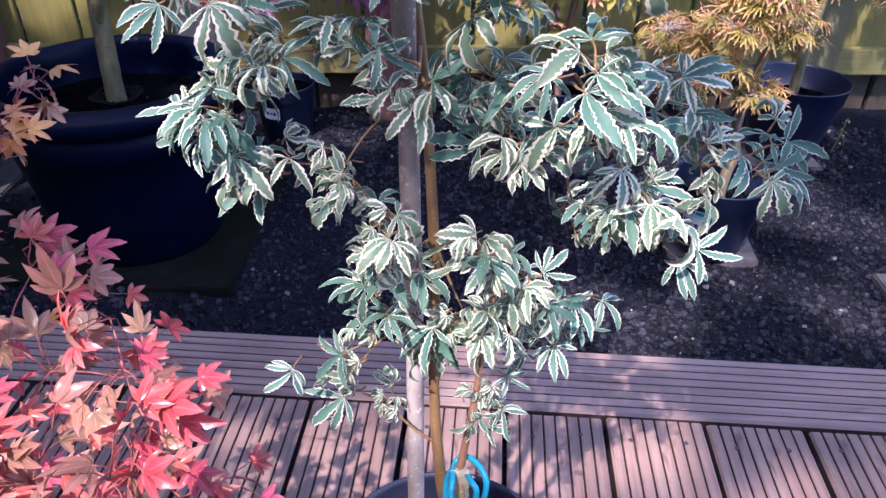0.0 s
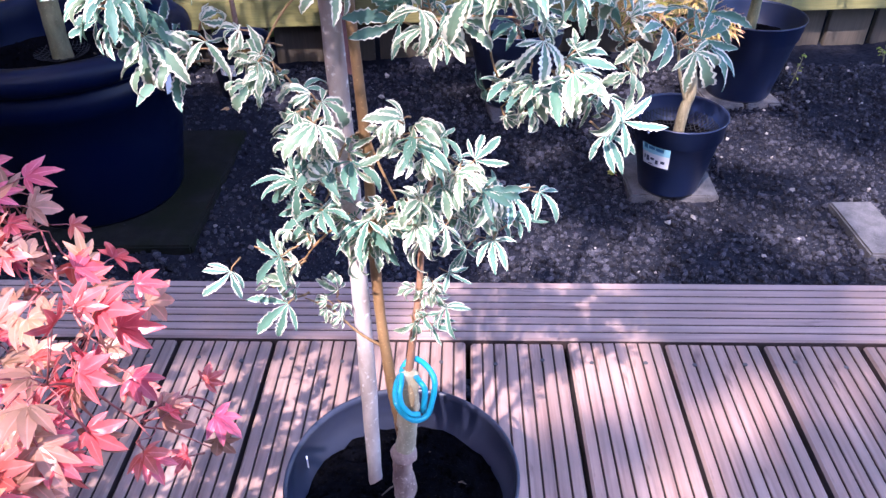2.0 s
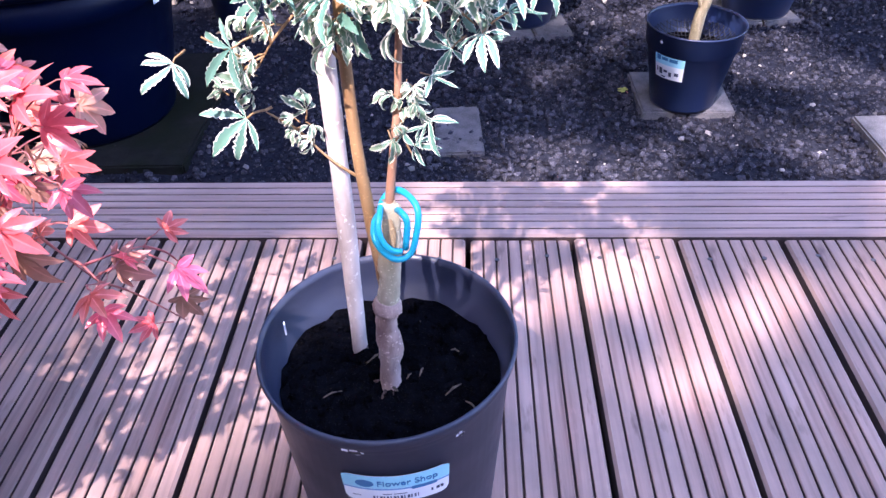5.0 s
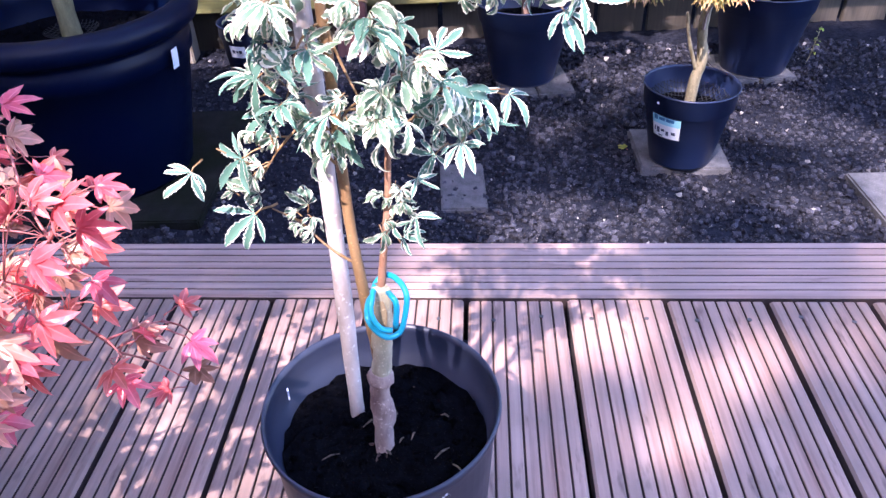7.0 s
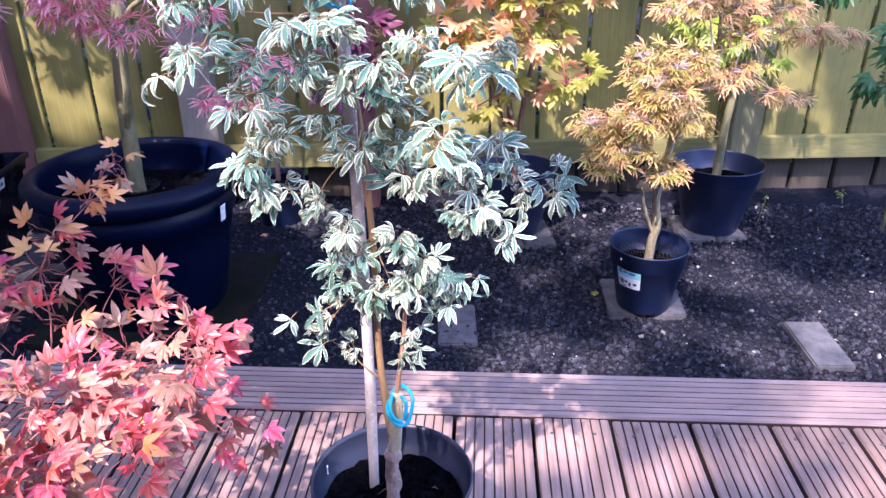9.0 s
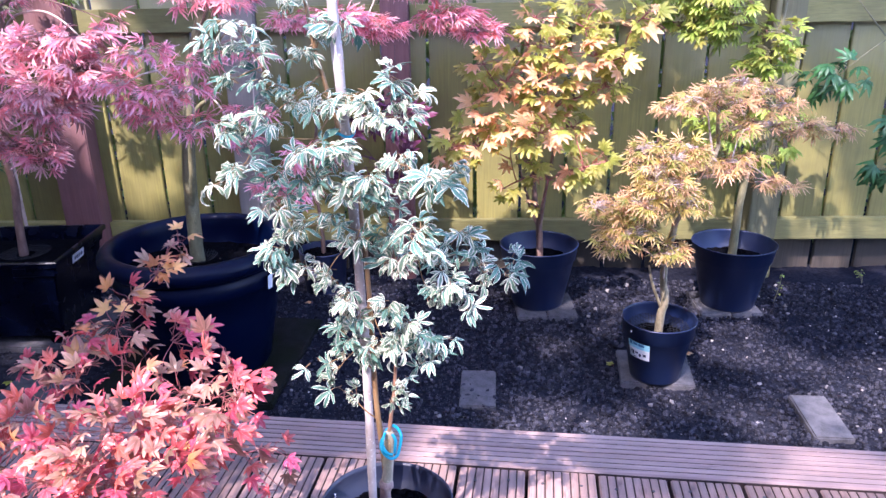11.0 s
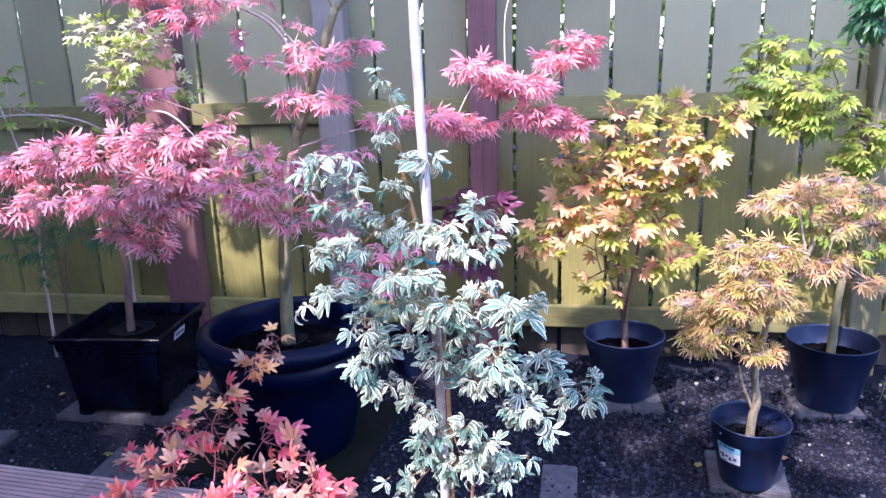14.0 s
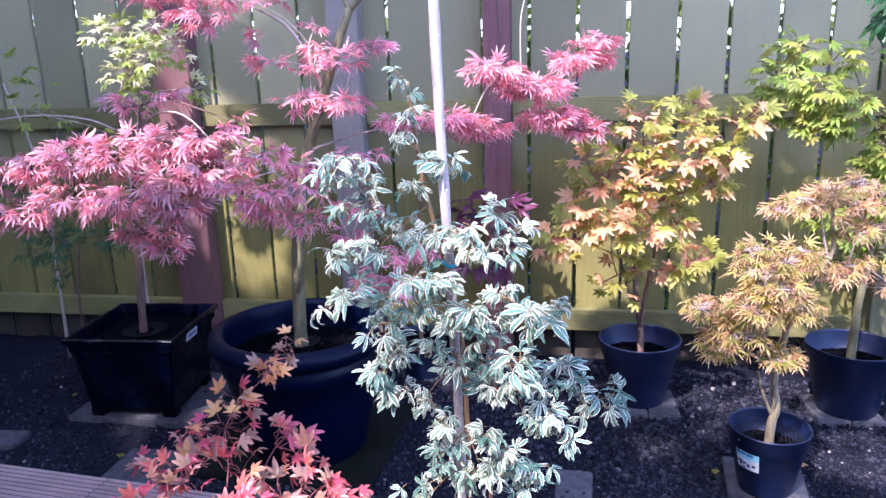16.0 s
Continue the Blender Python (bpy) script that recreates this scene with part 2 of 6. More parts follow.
CHIP = bark("dry_chip", (0.03, 0.022, 0.016), (0.15, 0.11, 0.075), 200)
ROOT_BARK = bark("dark_root_bark", (0.03, 0.018, 0.015), (0.09, 0.05, 0.04), 60)
BLUE_TIE = plain("blue_rubber", (0.006, 0.30, 0.44), 0.45)
PAPER = plain("white_label_paper", (0.80, 0.80, 0.82), 0.45, 0.08)
PAPER_BLUE = plain("pale_blue_print", (0.32, 0.68, 0.76), 0.45, 0.05)
STRIPE_BLUE = plain("mid_blue_print", (0.16, 0.36, 0.58), 0.45, 0.05)
INK = plain("dark_print", (0.05, 0.06, 0.10), 0.5, 0.0)
INK_BLUE = plain("blue_print", (0.04, 0.18, 0.36), 0.5, 0.0)
SCREW = plain("dark_screw", (0.05, 0.045, 0.045), 0.5, 0.2)
CUT_WOOD = bark("cut_wood", (0.17, 0.10, 0.05), (0.52, 0.38, 0.20), 90, 0.85)

LEAF_VARIEGATED = foliage("variegated_leaf", (0.095, 0.210, 0.148), (0.130, 0.255, 0.180), (0.76, 0.73, 0.59), 0.80, 0.22, 0.55, 0.26)
LEAF_CREAM = foliage("cream_leaf", (0.15, 0.26, 0.165), (0.27, 0.34, 0.21), (0.82, 0.77, 0.59), 0.60, 0.18, 0.45, 0.3)
LEAF_SCARLET = foliage("scarlet_leaf", (0.62, 0.090, 0.100), (0.74, 0.20, 0.195), None, 0, 0.30, 0.26, 0.3)
LEAF_DUSK = foliage("pink_green_leaf", (0.40, 0.21, 0.135), (0.62, 0.29, 0.22), None, 0, 0.3, 0.28, 0.3)
LEAF_ORANGE_RED = foliage("orange_red_leaf", (0.80, 0.40, 0.14), (0.80, 0.30, 0.17), None, 0, 0.3, 0.35, 0.3)
LEAF_PINK = foliage("pink_leaf", (0.86, 0.25, 0.285), (0.96, 0.60, 0.60), None, 0, 0.22, 0.38, 0.34)
LEAF_ROSE = foliage("rose_leaf", (0.74, 0.21, 0.24), (0.90, 0.52, 0.53), None, 0, 0.3, 0.38, 0.32)
LEAF_ROSE_DARK = foliage("rose_green_leaf", (0.50, 0.24, 0.25), (0.70, 0.44, 0.44), None, 0, 0.28, 0.4, 0.25)
LEAF_AMBER = foliage("amber_leaf", (0.86, 0.47, 0.215), (0.93, 0.58, 0.36), None, 0, 0.2, 0.42, 0.50)
LEAF_LIME = foliage("lime_leaf", (0.42, 0.43, 0.07), (0.58, 0.50, 0.14), None, 0, 0.24, 0.42, 0.50)
LEAF_HONEY = foliage("honey_leaf", (0.54, 0.44, 0.085), (0.84, 0.53, 0.28), None, 0, 0.22, 0.45, 0.36)
LEAF_PEACH = foliage("peach_leaf", (0.50, 0.31, 0.12), (0.74, 0.42, 0.26), None, 0, 0.24, 0.45, 0.35)
LEAF_OLIVE = foliage("olive_leaf", (0.26, 0.27, 0.045), (0.58, 0.36, 0.16), None, 0, 0.25, 0.45, 0.35)
LEAF_GREEN = foliage("fresh_green_leaf", (0.28, 0.37, 0.05), (0.45, 0.50, 0.10), None, 0, 0.3, 0.42, 0.42)
LEAF_HEDGE = foliage("hedge_leaf", (0.10, 0.16, 0.035), (0.16, 0.22, 0.05), None, 0, 0.3, 0.5, 0.2)
LEAF_DARK = foliage("dark_green_leaf", (0.035, 0.115, 0.035), (0.06, 0.17, 0.05), None, 0, 0.25, 0.4, 0.3)
LEAF_LEMON = foliage("lemon_leaf", (0.82, 0.78, 0.36), (0.90, 0.86, 0.55), None, 0, 0.2, 0.45, 0.4)
LEAF_PLUM = foliage("plum_leaf", (0.10, 0.02, 0.055), (0.16, 0.04, 0.09), None, 0, 0.25, 0.4, 0.25)

# ---- helpers for building ----


def place_of(ob):
    return Matrix.Translation(ob.location) if ob.parent is None else Matrix.Identity(4)


def part(name, bm, mat, parent=None, label="", smooth=False):
    """Links a bmesh, in world coordinates, as one mesh object under a thing or a part."""
    me = bpy.data.meshes.new(name)
    bm.normal_update()
    bm.to_mesh(me)
    bm.free()
    for m in mat if isinstance(mat, (list, tuple)) else [mat]:
        me.materials.append(m)
    if smooth:
        me.shade_smooth()
    ob = new(name, me)
    if parent:
        ob.parent = parent
        ob.matrix_parent_inverse = place_of(parent).inverted()
    if label:
        tagged(ob, label)
    return ob


def thing(name, at, label, category, group="", kind=""):
    ob = new(name)
    ob.location = at
    ob.empty_display_size = 0.05
    return tagged(ob, label, category, group, kind)


def lathe(profile, centre=(0, 0, 0), seg=48, wobble=0.0, seed=0):
    bm = bmesh.new()
    rings = []
    for r, z in profile:
        ring = []
        for i in range(seg):
            a = 2 * math.pi * i / seg
            rr = r * (1 + wobble * math.sin(2 * a + seed) + wobble * 0.5 * math.sin(3 * a + seed * 2))
            ring.append(bm.verts.new((centre[0] + rr * math.cos(a), centre[1] + rr * math.sin(a), centre[2] + z)))
        rings.append(ring)
    for a, b in zip(rings, rings[1:]):
        for i in range(seg):
            j = (i + 1) % seg
            bm.faces.new((a[i], a[j], b[j], b[i]))
    bm.faces.new(rings[0][::-1])
    bm.faces.new(rings[-1])
    return bm


def tube_into(bm, pts, radii, sides=8, knob=None):
    pts = [Vector(p) for p in pts]
    rings = []
    side = None
    for i, p in enumerate(pts):
        d = (pts[min(i + 1, len(pts) - 1)] - pts[max(i - 1, 0)]).normalized()
        if side is None:
            side = d.orthogonal().normalized()
        side = (side - d * side.dot(d)).normalized()
        up = d.cross(side)
        r = radii[i] if hasattr(radii, "__len__") else radii
        rings.append([bm.verts.new(p + (side * math.cos(2 * math.pi * k / sides) + up * math.sin(2 * math.pi * k / sides)) * r) for k in range(sides)])
    for a, b in zip(rings, rings[1:]):
        for k in range(sides):
            j = (k + 1) % sides
            bm.faces.new((a[k], a[j], b[j], b[k]))
    bm.faces.new(rings[0][::-1])
    bm.faces.new(rings[-1])
    return bm


def curve_through(pts, steps=5):
    """A smooth line through the given places (Catmull-Rom)."""
    pts = [Vector(p) for p in pts]
    if len(pts) < 3:
        return [pts[0].lerp(pts[-1], k / steps) for k in range(steps + 1)]
    ext = [pts[0] * 2 - pts[1]] + pts + [pts[-1] * 2 - pts[-2]]
    out = []
    for i in range(1, len(ext) - 2):
        a, b, c, d = ext[i - 1:i + 3]
        for k in range(steps):
            t = k / steps
            out.append(0.5 * (2 * b + (c - a) * t + (2 * a - 5 * b + 4 * c - d) * t * t + (3 * b - a - 3 * c + d) * t ** 3))
    return out + [pts[-1]]


def taper(pts, r0, r1, rng=None, rough=0.0):
    n = len(pts) - 1
    return [(r0 + (r1 - r0) * i / n) * (1 + (rng.uniform(-rough, rough) if rng else 0)) for i in range(n + 1)]


def block(size, at, turn=0.0, bevel=0.004, tilt=(0, 0)):
    bm = bmesh.new()
    bmesh.ops.create_cube(bm, size=1.0, matrix=pose(*at, tilt[0], tilt[1], turn) @ Matrix.Diagonal((*size, 1)))
    if bevel:
        bmesh.ops.bevel(bm, geom=bm.edges[:], offset=bevel, segments=2, affect="EDGES")
    return bm


def curved_patch(centre, radius, a0, a1, z0, z1, lift=0.0008, seg=14, low=0.0, high=0.0):
    """A sticker on a round pot. radius: a function of the height. Angles in degrees from +x. low, high: how far its lower and upper corners are rounded, in degrees."""
    bm = bmesh.new()
    rows = []
    levels = [(z0, low), (z0 + (z1 - z0) * 0.06, low * 0.4), (z0 + (z1 - z0) * 0.16, 0.0), (z1 - (z1 - z0) * 0.16, 0.0), (z1 - (z1 - z0) * 0.06, high * 0.4), (z1, high)] if low or high else [(z0, 0.0), ((z0 + z1) / 2, 0.0), (z1, 0.0)]
    for z, inset in levels:
        angles = [radians(a0 + inset + (a1 - a0 - 2 * inset) * i / seg) for i in range(seg + 1)]
        rows.append([bm.verts.new((centre[0] + (radius(z) + lift) * math.cos(a), centre[1] + (radius(z) + lift) * math.sin(a), z)) for a in angles])
    for a, b in zip(rows, rows[1:]):
        for i in range(seg):
            bm.faces.new((a[i], a[i + 1], b[i + 1], b[i]))
    return bm


# ---- leaves ----


def leaf_mesh(name, mat, stem_mat, lobes=5, size=0.04, width=0.30, spread=75, droop=0.3, fold=0.15, teeth=0.0, petiole=0.03, seed=0, twist=0.0, back=0.45, stations=6, wave=0.25, peak=0.85, neck=0.22, curl=0.0):
    """A palmate maple leaf with its stalk: the stalk starts at the origin and the blade points along +y."""
    rng = random.Random(seed)
    bm = bmesh.new()
    uvl = bm.loops.layers.uv.new("UVMap")
    uvs = {}

    def vert(p, u, v):
        w = bm.verts.new(p)
        uvs[w] = (u, v)
        return w
    k = 5
    st = [Vector((rng.uniform(-0.1, 0.1) * petiole * (i / k), petiole * i / k, 0.25 * petiole * math.sin(i / k * 1.6))) for i in range(k)]
    tube_into(bm, st, [0.0009, 0.0008, 0.0007, 0.0006, 0.0006], 3)
    for f in bm.faces:
        f.material_index = 1
        for w in f.verts:
            uvs[w] = (0.5, 0.2)
    root = st[-1]
    for i in range(lobes):
        q = (i / (lobes - 1)) * 2 - 1
        ang = radians(q * spread + rng.uniform(-6, 6))
        ln = size * (1 - back * abs(q) ** 1.6) * rng.uniform(0.9, 1.1)
        wd = ln * width * rng.uniform(0.85, 1.15)
        dr = droop * rng.uniform(0.3, 1.8)
        tw = rng.uniform(-twist, twist)
        left, mid, right = [], [], []
        roll_up = rng.uniform(-0.25, 1.0) * curl
        ph1, ph2, fr = rng.uniform(0, 6.28), rng.uniform(0, 6.28), rng.uniform(0.8, 1.6) * 6.28
        c = root.copy()
        for s in range(stations + 1):
            t = s / stations
            turn, dip = ang + math.atan(2 * tw * t), math.atan(2 * dr * t) + roll_up * t * t
            d = Vector((math.sin(turn) * math.cos(dip), math.cos(turn) * math.cos(dip), -math.sin(dip)))
            n = Vector((math.cos(turn), -math.sin(turn), 0))
            lift = n.cross(d)
            if s:
                c = c + d * (ln / stations)
            prof = math.sin(math.pi * min(1, t ** peak)) ** 0.9 if t < 1 else 0.0
            prof = max(prof, neck * (1 - t) if t < 0.3 else 0)
            saw = [1 + (teeth if s % 2 else -teeth) * rng.uniform(-0.1, 1.7) if teeth and 0 < s < stations else 1 for _ in range(2)]
            mid.append(vert(c.copy(), 0.0, t))
            if s < stations:
                c1, c2 = (wave * wd * prof * math.sin(fr * t + p) for p in (ph1, ph2))
                left.append(vert(c - n * (wd * prof * saw[0] - 0.3 * abs(c1)) + lift * (fold * wd * prof + c1), 1.0, t))
                right.append(vert(c + n * (wd * prof * saw[1] - 0.3 * abs(c2)) + lift * (fold * wd * prof + c2), 1.0, t))
        for s in range(stations - 1):
            bm.faces.new((mid[s], mid[s + 1], left[s + 1], left[s]))
            bm.faces.new((mid[s + 1], mid[s], right[s], right[s + 1]))
        bm.faces.new((mid[-2], mid[-1], left[-1]))
        bm.faces.new((mid[-1], mid[-2], right[-1]))
    for f in bm.faces:
        for lp in f.loops:
            lp[uvl].uv = uvs[lp.vert]
    me = bpy.data.meshes.new(name)
    bm.normal_update()
    bm.to_mesh(me)
    bm.free()
    me.materials.append(mat)
    me.materials.append(stem_mat)
    me.shade_smooth()
    return me


def leaf_set(mat, stem_mat, count=5, **shape):
    base = shape.pop("seed", 0)
    return [leaf_mesh("leaf", mat, stem_mat, seed=base + i, **shape) for i in range(count)]


def grow(root, trunk, limbs, choose, bark_mat, rng, limb_r=0.004, droop=0.35, size=(0.8, 1.2), flat=0.6, wind=0.55, up=0.25, sides=6, lead=0.02, face=0.35):
    """Branches from the trunk through each clump of a limb, twigs and leaves. trunk: a smooth line. choose(rng, place, inner) gives a leaf mesh."""
    for (ax, ay, az_), clumps in limbs:
        start = min(trunk, key=lambda p: abs(p.z - az_) + 0.2 * math.hypot(p.x - ax, p.y - ay))
        bm = bmesh.new()
        todo = [(Vector(c[:3]), c[3], c[4]) for c in clumps]
        made = []
        nodes = [(start, None)]

        def joined(line, radii, count, anchor):
            """A tube knit to the wood it grows from; gives its rings' first corners."""
            n0 = len(bm.verts)
            tube_into(bm, line, radii, count)
            bm.verts.ensure_lookup_table()
            if anchor:
                bm.faces.new((anchor, bm.verts[n0], bm.verts[n0 + 1]))
            return [bm.verts[n0 + k * count] for k in range(len(line))]
        order = sorted(todo, key=lambda c: (c[0] - start).length)
        for c, r, n in order:
            near, anchor = min(nodes, key=lambda q: (q[0] - c).length + 0.25 * (q[0] - start).length)
            sag = (near + c) / 2 + Vector((rng.uniform(-1, 1), rng.uniform(-1, 1), rng.uniform(0.0, 1.2))) * 0.08 * (near - c).length
            pts = curve_through([near, sag, c], 4)
            thick = limb_r if near is start else limb_r * 0.6
            ends = joined(pts, taper(pts, thick, thick * 0.45, rng, 0.1), sides, anchor)
            if nodes[0][1] is None:
                nodes[0] = (start, ends[0])
            nodes += [(pts[4], ends[4]), (c, ends[-1])]
            out = c - start
            out.z *= 0.3
            out = out.normalized() if out.length > 0.01 else Vector((0, -1, 0))
            for i in range(n):
                while True:
                    q = Vector((rng.uniform(-1, 1), rng.uniform(-1, 1), rng.uniform(-1, 1)))
                    if q.length < 1:
                        break
                off = Vector((q.x, q.y, q.z * flat)) * r
                leaf_at = c + off - out * lead + Vector((0, 0, lead * 0.3))
                if n > 1:
                    tw = [c, c + off * 0.5 + Vector((0, 0, 0.12 * r)), leaf_at]
                    joined(tw, [limb_r * 0.28, limb_r * 0.22, limb_r * 0.18], 3, ends[-1])
                d = (out * 0.5 + off.normalized() * 0.7 + Vector((rng.uniform(-1, 1), rng.uniform(-1, 1), rng.uniform(-0.6, 0.6))) * wind + Vector((0, 0, -droop))).normalized()
                nrm = Vector((rng.uniform(-up, up) * 1.5, rng.uniform(-up, up) * 1.5 - face, 1))
                xa = d.cross(nrm).normalized()
                za = xa.cross(d).normalized()
                s = rng.uniform(*size)
                m = Matrix(((xa.x, d.x, za.x, leaf_at.x), (xa.y, d.y, za.y, leaf_at.y), (xa.z, d.z, za.z, leaf_at.z), (0, 0, 0, 1))) @ Matrix.Scale(s, 4)
                made.append((choose(rng, leaf_at, q.length), m))
        limb = part("branch", bm, bark_mat, root, smooth=True)
        for me, m in made:
            ob = new("leaf", me)
            ob.parent = limb
            ob.matrix_basis = m


def tufts(root, stem, limbs, grown, crumpled, bark_mat, rng, limb_r=0.0011):
    """Shoots from the stem to each tuft, with open leaves fanned outward and small crumpled ones at the shoot's tip."""
    for (ax, ay, az_), rows in limbs:
        start = min(stem, key=lambda p: abs(p.z - az_) + 0.2 * math.hypot(p.x - ax, p.y - ay))
        bm = bmesh.new()
        nodes, made = [(start, None)], []
        for x, y, z, wide, tiny, scale in sorted(rows, key=lambda r: (Vector(r[:3]) - start).length):
            c = Vector((x, y, z))
            near, anchor = min(nodes, key=lambda q: (q[0] - c).length + 0.25 * (q[0] - start).length)
            wide, tiny = (round(wide * 3.0) if wide > 1 else wide), round(tiny * 1.8) + (wide > 1)
            sag = (near + c) / 2 + Vector((rng.uniform(-1, 1), rng.uniform(-1, 1), rng.uniform(-0.6, 1.0))) * 0.09 * (near - c).length
            pts = curve_through([near, sag, c], 4)
            thick = limb_r if near is start else limb_r * 0.75
            n0 = len(bm.verts)
            tube_into(bm, pts, taper(pts, thick, thick * 0.55, rng, 0.1), 6)
            bm.verts.ensure_lookup_table()
            if anchor:
                bm.faces.new((anchor, bm.verts[n0], bm.verts[n0 + 1]))
            else:
                nodes[0] = (start, bm.verts[n0])
            nodes += [(pts[4], bm.verts[n0 + 24]), (c, bm.verts[-6])]
            axis = min(stem, key=lambda p: abs(p.z - z))
            out = Vector((c.x - axis.x, min(0.0, c.y - axis.y) - 0.012, 0)).normalized()
            for k in range(wide + tiny):
                small = k >= wide
                if small:
                    d = out * 0.5 + Vector((rng.uniform(-1, 1), rng.uniform(-1, 0.4), rng.uniform(-0.7, 0.9)))
                else:
                    yaw = radians((k - (wide - 1) / 2) * rng.uniform(28, 48) + rng.uniform(-45, 45))
                    d = Euler((0, 0, yaw)).to_matrix() @ out
                    d = d + Vector((0, -0.15, rng.uniform(-0.7, 0.5)))
                d.normalize()
                nrm = Vector((rng.uniform(-0.9, 0.9), rng.uniform(-0.9, 0.7) - 0.6, 1.0))
                xa = d.cross(nrm).normalized()
                za = xa.cross(d).normalized()
                o = c + Vector((rng.uniform(-1, 1), rng.uniform(-1, 1), rng.uniform(-1, 1))) * 0.009
                m = Matrix(((xa.x, d.x, za.x, o.x), (xa.y, d.y, za.y, o.y), (xa.z, d.z, za.z, o.z), (0, 0, 0, 1))) @ Matrix.Scale(scale * (rng.uniform(0.75, 1.15) if k == 0 else rng.uniform(0.55, 1.0)), 4)
                made.append((rng.choice(crumpled if small else grown), m))
        limb = part("branch", bm, bark_mat, root, smooth=True)
        for me, m in made:
            ob = new("leaf", me)
            ob.parent = limb
            ob.matrix_basis = m


def trunk_part(root, pts, r0, r1, mat, name="trunk", rough=0.06, sides=12, seed=1, steps=6, label=""):
    rng = random.Random(seed)
    line = curve_through(pts, steps)
    bm = bmesh.new()
    tube_into(bm, line, taper(line, r0, r1, rng, rough), sides)
    part(name, bm, mat, root, label, True)
    return line


def compost_disc(root, centre, radius, z, seed, name="compost"):
    bm = bmesh.new()
    rng = random.Random(seed)
    rings = [[bm.verts.new((centre[0], centre[1], z + 0.006))]]
    for k in range(1, 13):
        r = radius * k / 12
        rings.append([bm.verts.new((centre[0] + r * math.cos(a * math.pi / 24), centre[1] + r * math.sin(a * math.pi / 24),
                                    z + 0.006 * (1 - (k / 12) ** 2) + rng.uniform(-0.0035, 0.0035))) for a in range(48)])
    for a in range(48):
        bm.faces.new((rings[0][0], rings[1][a], rings[1][(a + 1) % 48]))
    for p, q in zip(rings[1:], rings[2:]):
        for a in range(48):
            b = (a + 1) % 48
            bm.faces.new((p[a], q[a], q[b], p[b]))
    part(name, bm, COMPOST, root, smooth=False)
    verts, faces = [], []
    for k in range(int(5200 * radius)):
        a, r, s = rng.uniform(0, 6.28), radius * math.sqrt(rng.random()) * 0.97, 0.0012 + 0.0032 * rng.random() ** 3
        o = Vector((centre[0] + r * math.cos(a), centre[1] + r * math.sin(a), z + 0.006 * (1 - (r / radius) ** 2) + 0.3 * s))
        e = Euler((rng.random() * 6, rng.random() * 6, rng.random() * 6)).to_matrix()
        n0 = len(verts)
        for v in ((1, 0, 0), (-1, 0.2, 0), (0, 1, 0.1), (0.1, -1, 0), (0, 0.2, 1), (0.1, 0, -1)):
            verts.append(o + e @ (Vector(v) * rng.uniform(0.7, 1.2)) * s)
        faces += [(n0 + p, n0 + q, n0 + t) for p, q, t in ((0, 2, 4), (2, 1, 4), (1, 3, 4), (3, 0, 4), (2, 0, 5), (1, 2, 5), (3, 1, 5), (0, 3, 5))]
    me = bpy.data.meshes.new("loose_compost")
    me.from_pydata(verts, [], faces)
    me.materials.append(CRUMB)
    crumbs = new("loose_compost", me)
    crumbs.parent = root
    crumbs.matrix_parent_inverse = place_of(root).inverted()
    tagged(crumbs, "dark crumbs and bark bits of the compost", kind="stuff")


def nursery_pot(root, centre, base, height, r_top, r_base, seed=0, collar=0.22, mat=None, wall=0.002, fill=0.86, wobble=0.006, seg=48):
    """A thin moulded pot with a collar under its rolled rim and compost in it."""
    zc = height * (1 - collar)
    rc = r_base + (r_top - r_base) * 0.74
    prof = [(r_base * 0.9, 0.004), (r_base, 0.0), (r_base + 0.002, 0.006), (rc, zc), (rc + 0.0050, zc + 0.004), (r_top - 0.002, height - 0.006), (r_top + 0.001, height - 0.003), (r_top + 0.001, height), (r_top - wall, height + 0.0008),
            (r_top - wall - 0.001, height - 0.006), (rc + 0.0050 - wall, zc + 0.004), (rc - wall * 1.5, zc - 0.003), (r_base * 1.02 - wall, height * 0.3), (0.004, height * 0.28)]
    bm = lathe(prof, (centre[0], centre[1], base), seg, wobble, seed)
    pot = part("pot", bm, mat or BLACK_POT, root, smooth=True)
    pot.data.shade_smooth()
    zf = base + height * fill
    rf = (r_base + (r_top - r_base) * fill) - 0.004
    compost_disc(root, centre, rf, zf, seed)
    return pot, (lambda z: r_base + (rc - r_base) * min(1, max(0, (z - base) / zc)))


def netting(root, centre, z, radius, pitch=0.008, rise=0.02, hole=0.02):
    """A square-meshed plastic net laid on the compost, turned up at its rim."""
    bm = bmesh.new()
    lift = lambda x, y: z + 0.004 + rise * max(0.0, math.hypot(x, y) / radius - 0.55) ** 2 / 0.2 + 0.002 * noise.noise(Vector((x * 40, y * 40, z)))
    n = int(radius / pitch)
    for flip in (0, 1):
        for i in range(-n, n + 1):
            a = i * pitch
            half = math.sqrt(max(0.0, radius * radius - a * a))
            run = []
            steps = max(3, int(2 * half / 0.007))
            for k in range(steps + 1):
                b = -half + 2 * half * k / steps
                x, y = (a, b) if flip else (b, a)
                if math.hypot(x, y) < hole:
                    if len(run) > 1:
                        tube_into(bm, run, 0.0009, 4)
                    run = []
                    continue
                run.append(Vector((centre[0] + x, centre[1] + y, lift(x, y) + 0.0004 * flip)))
            if len(run) > 1:
                tube_into(bm, run, 0.0009, 4)
    net = part("netting", bm, NET_BLACK, root, "black plastic mesh laid over the compost")
    tagged(net, "black plastic mesh laid over the compost", kind="stuff")


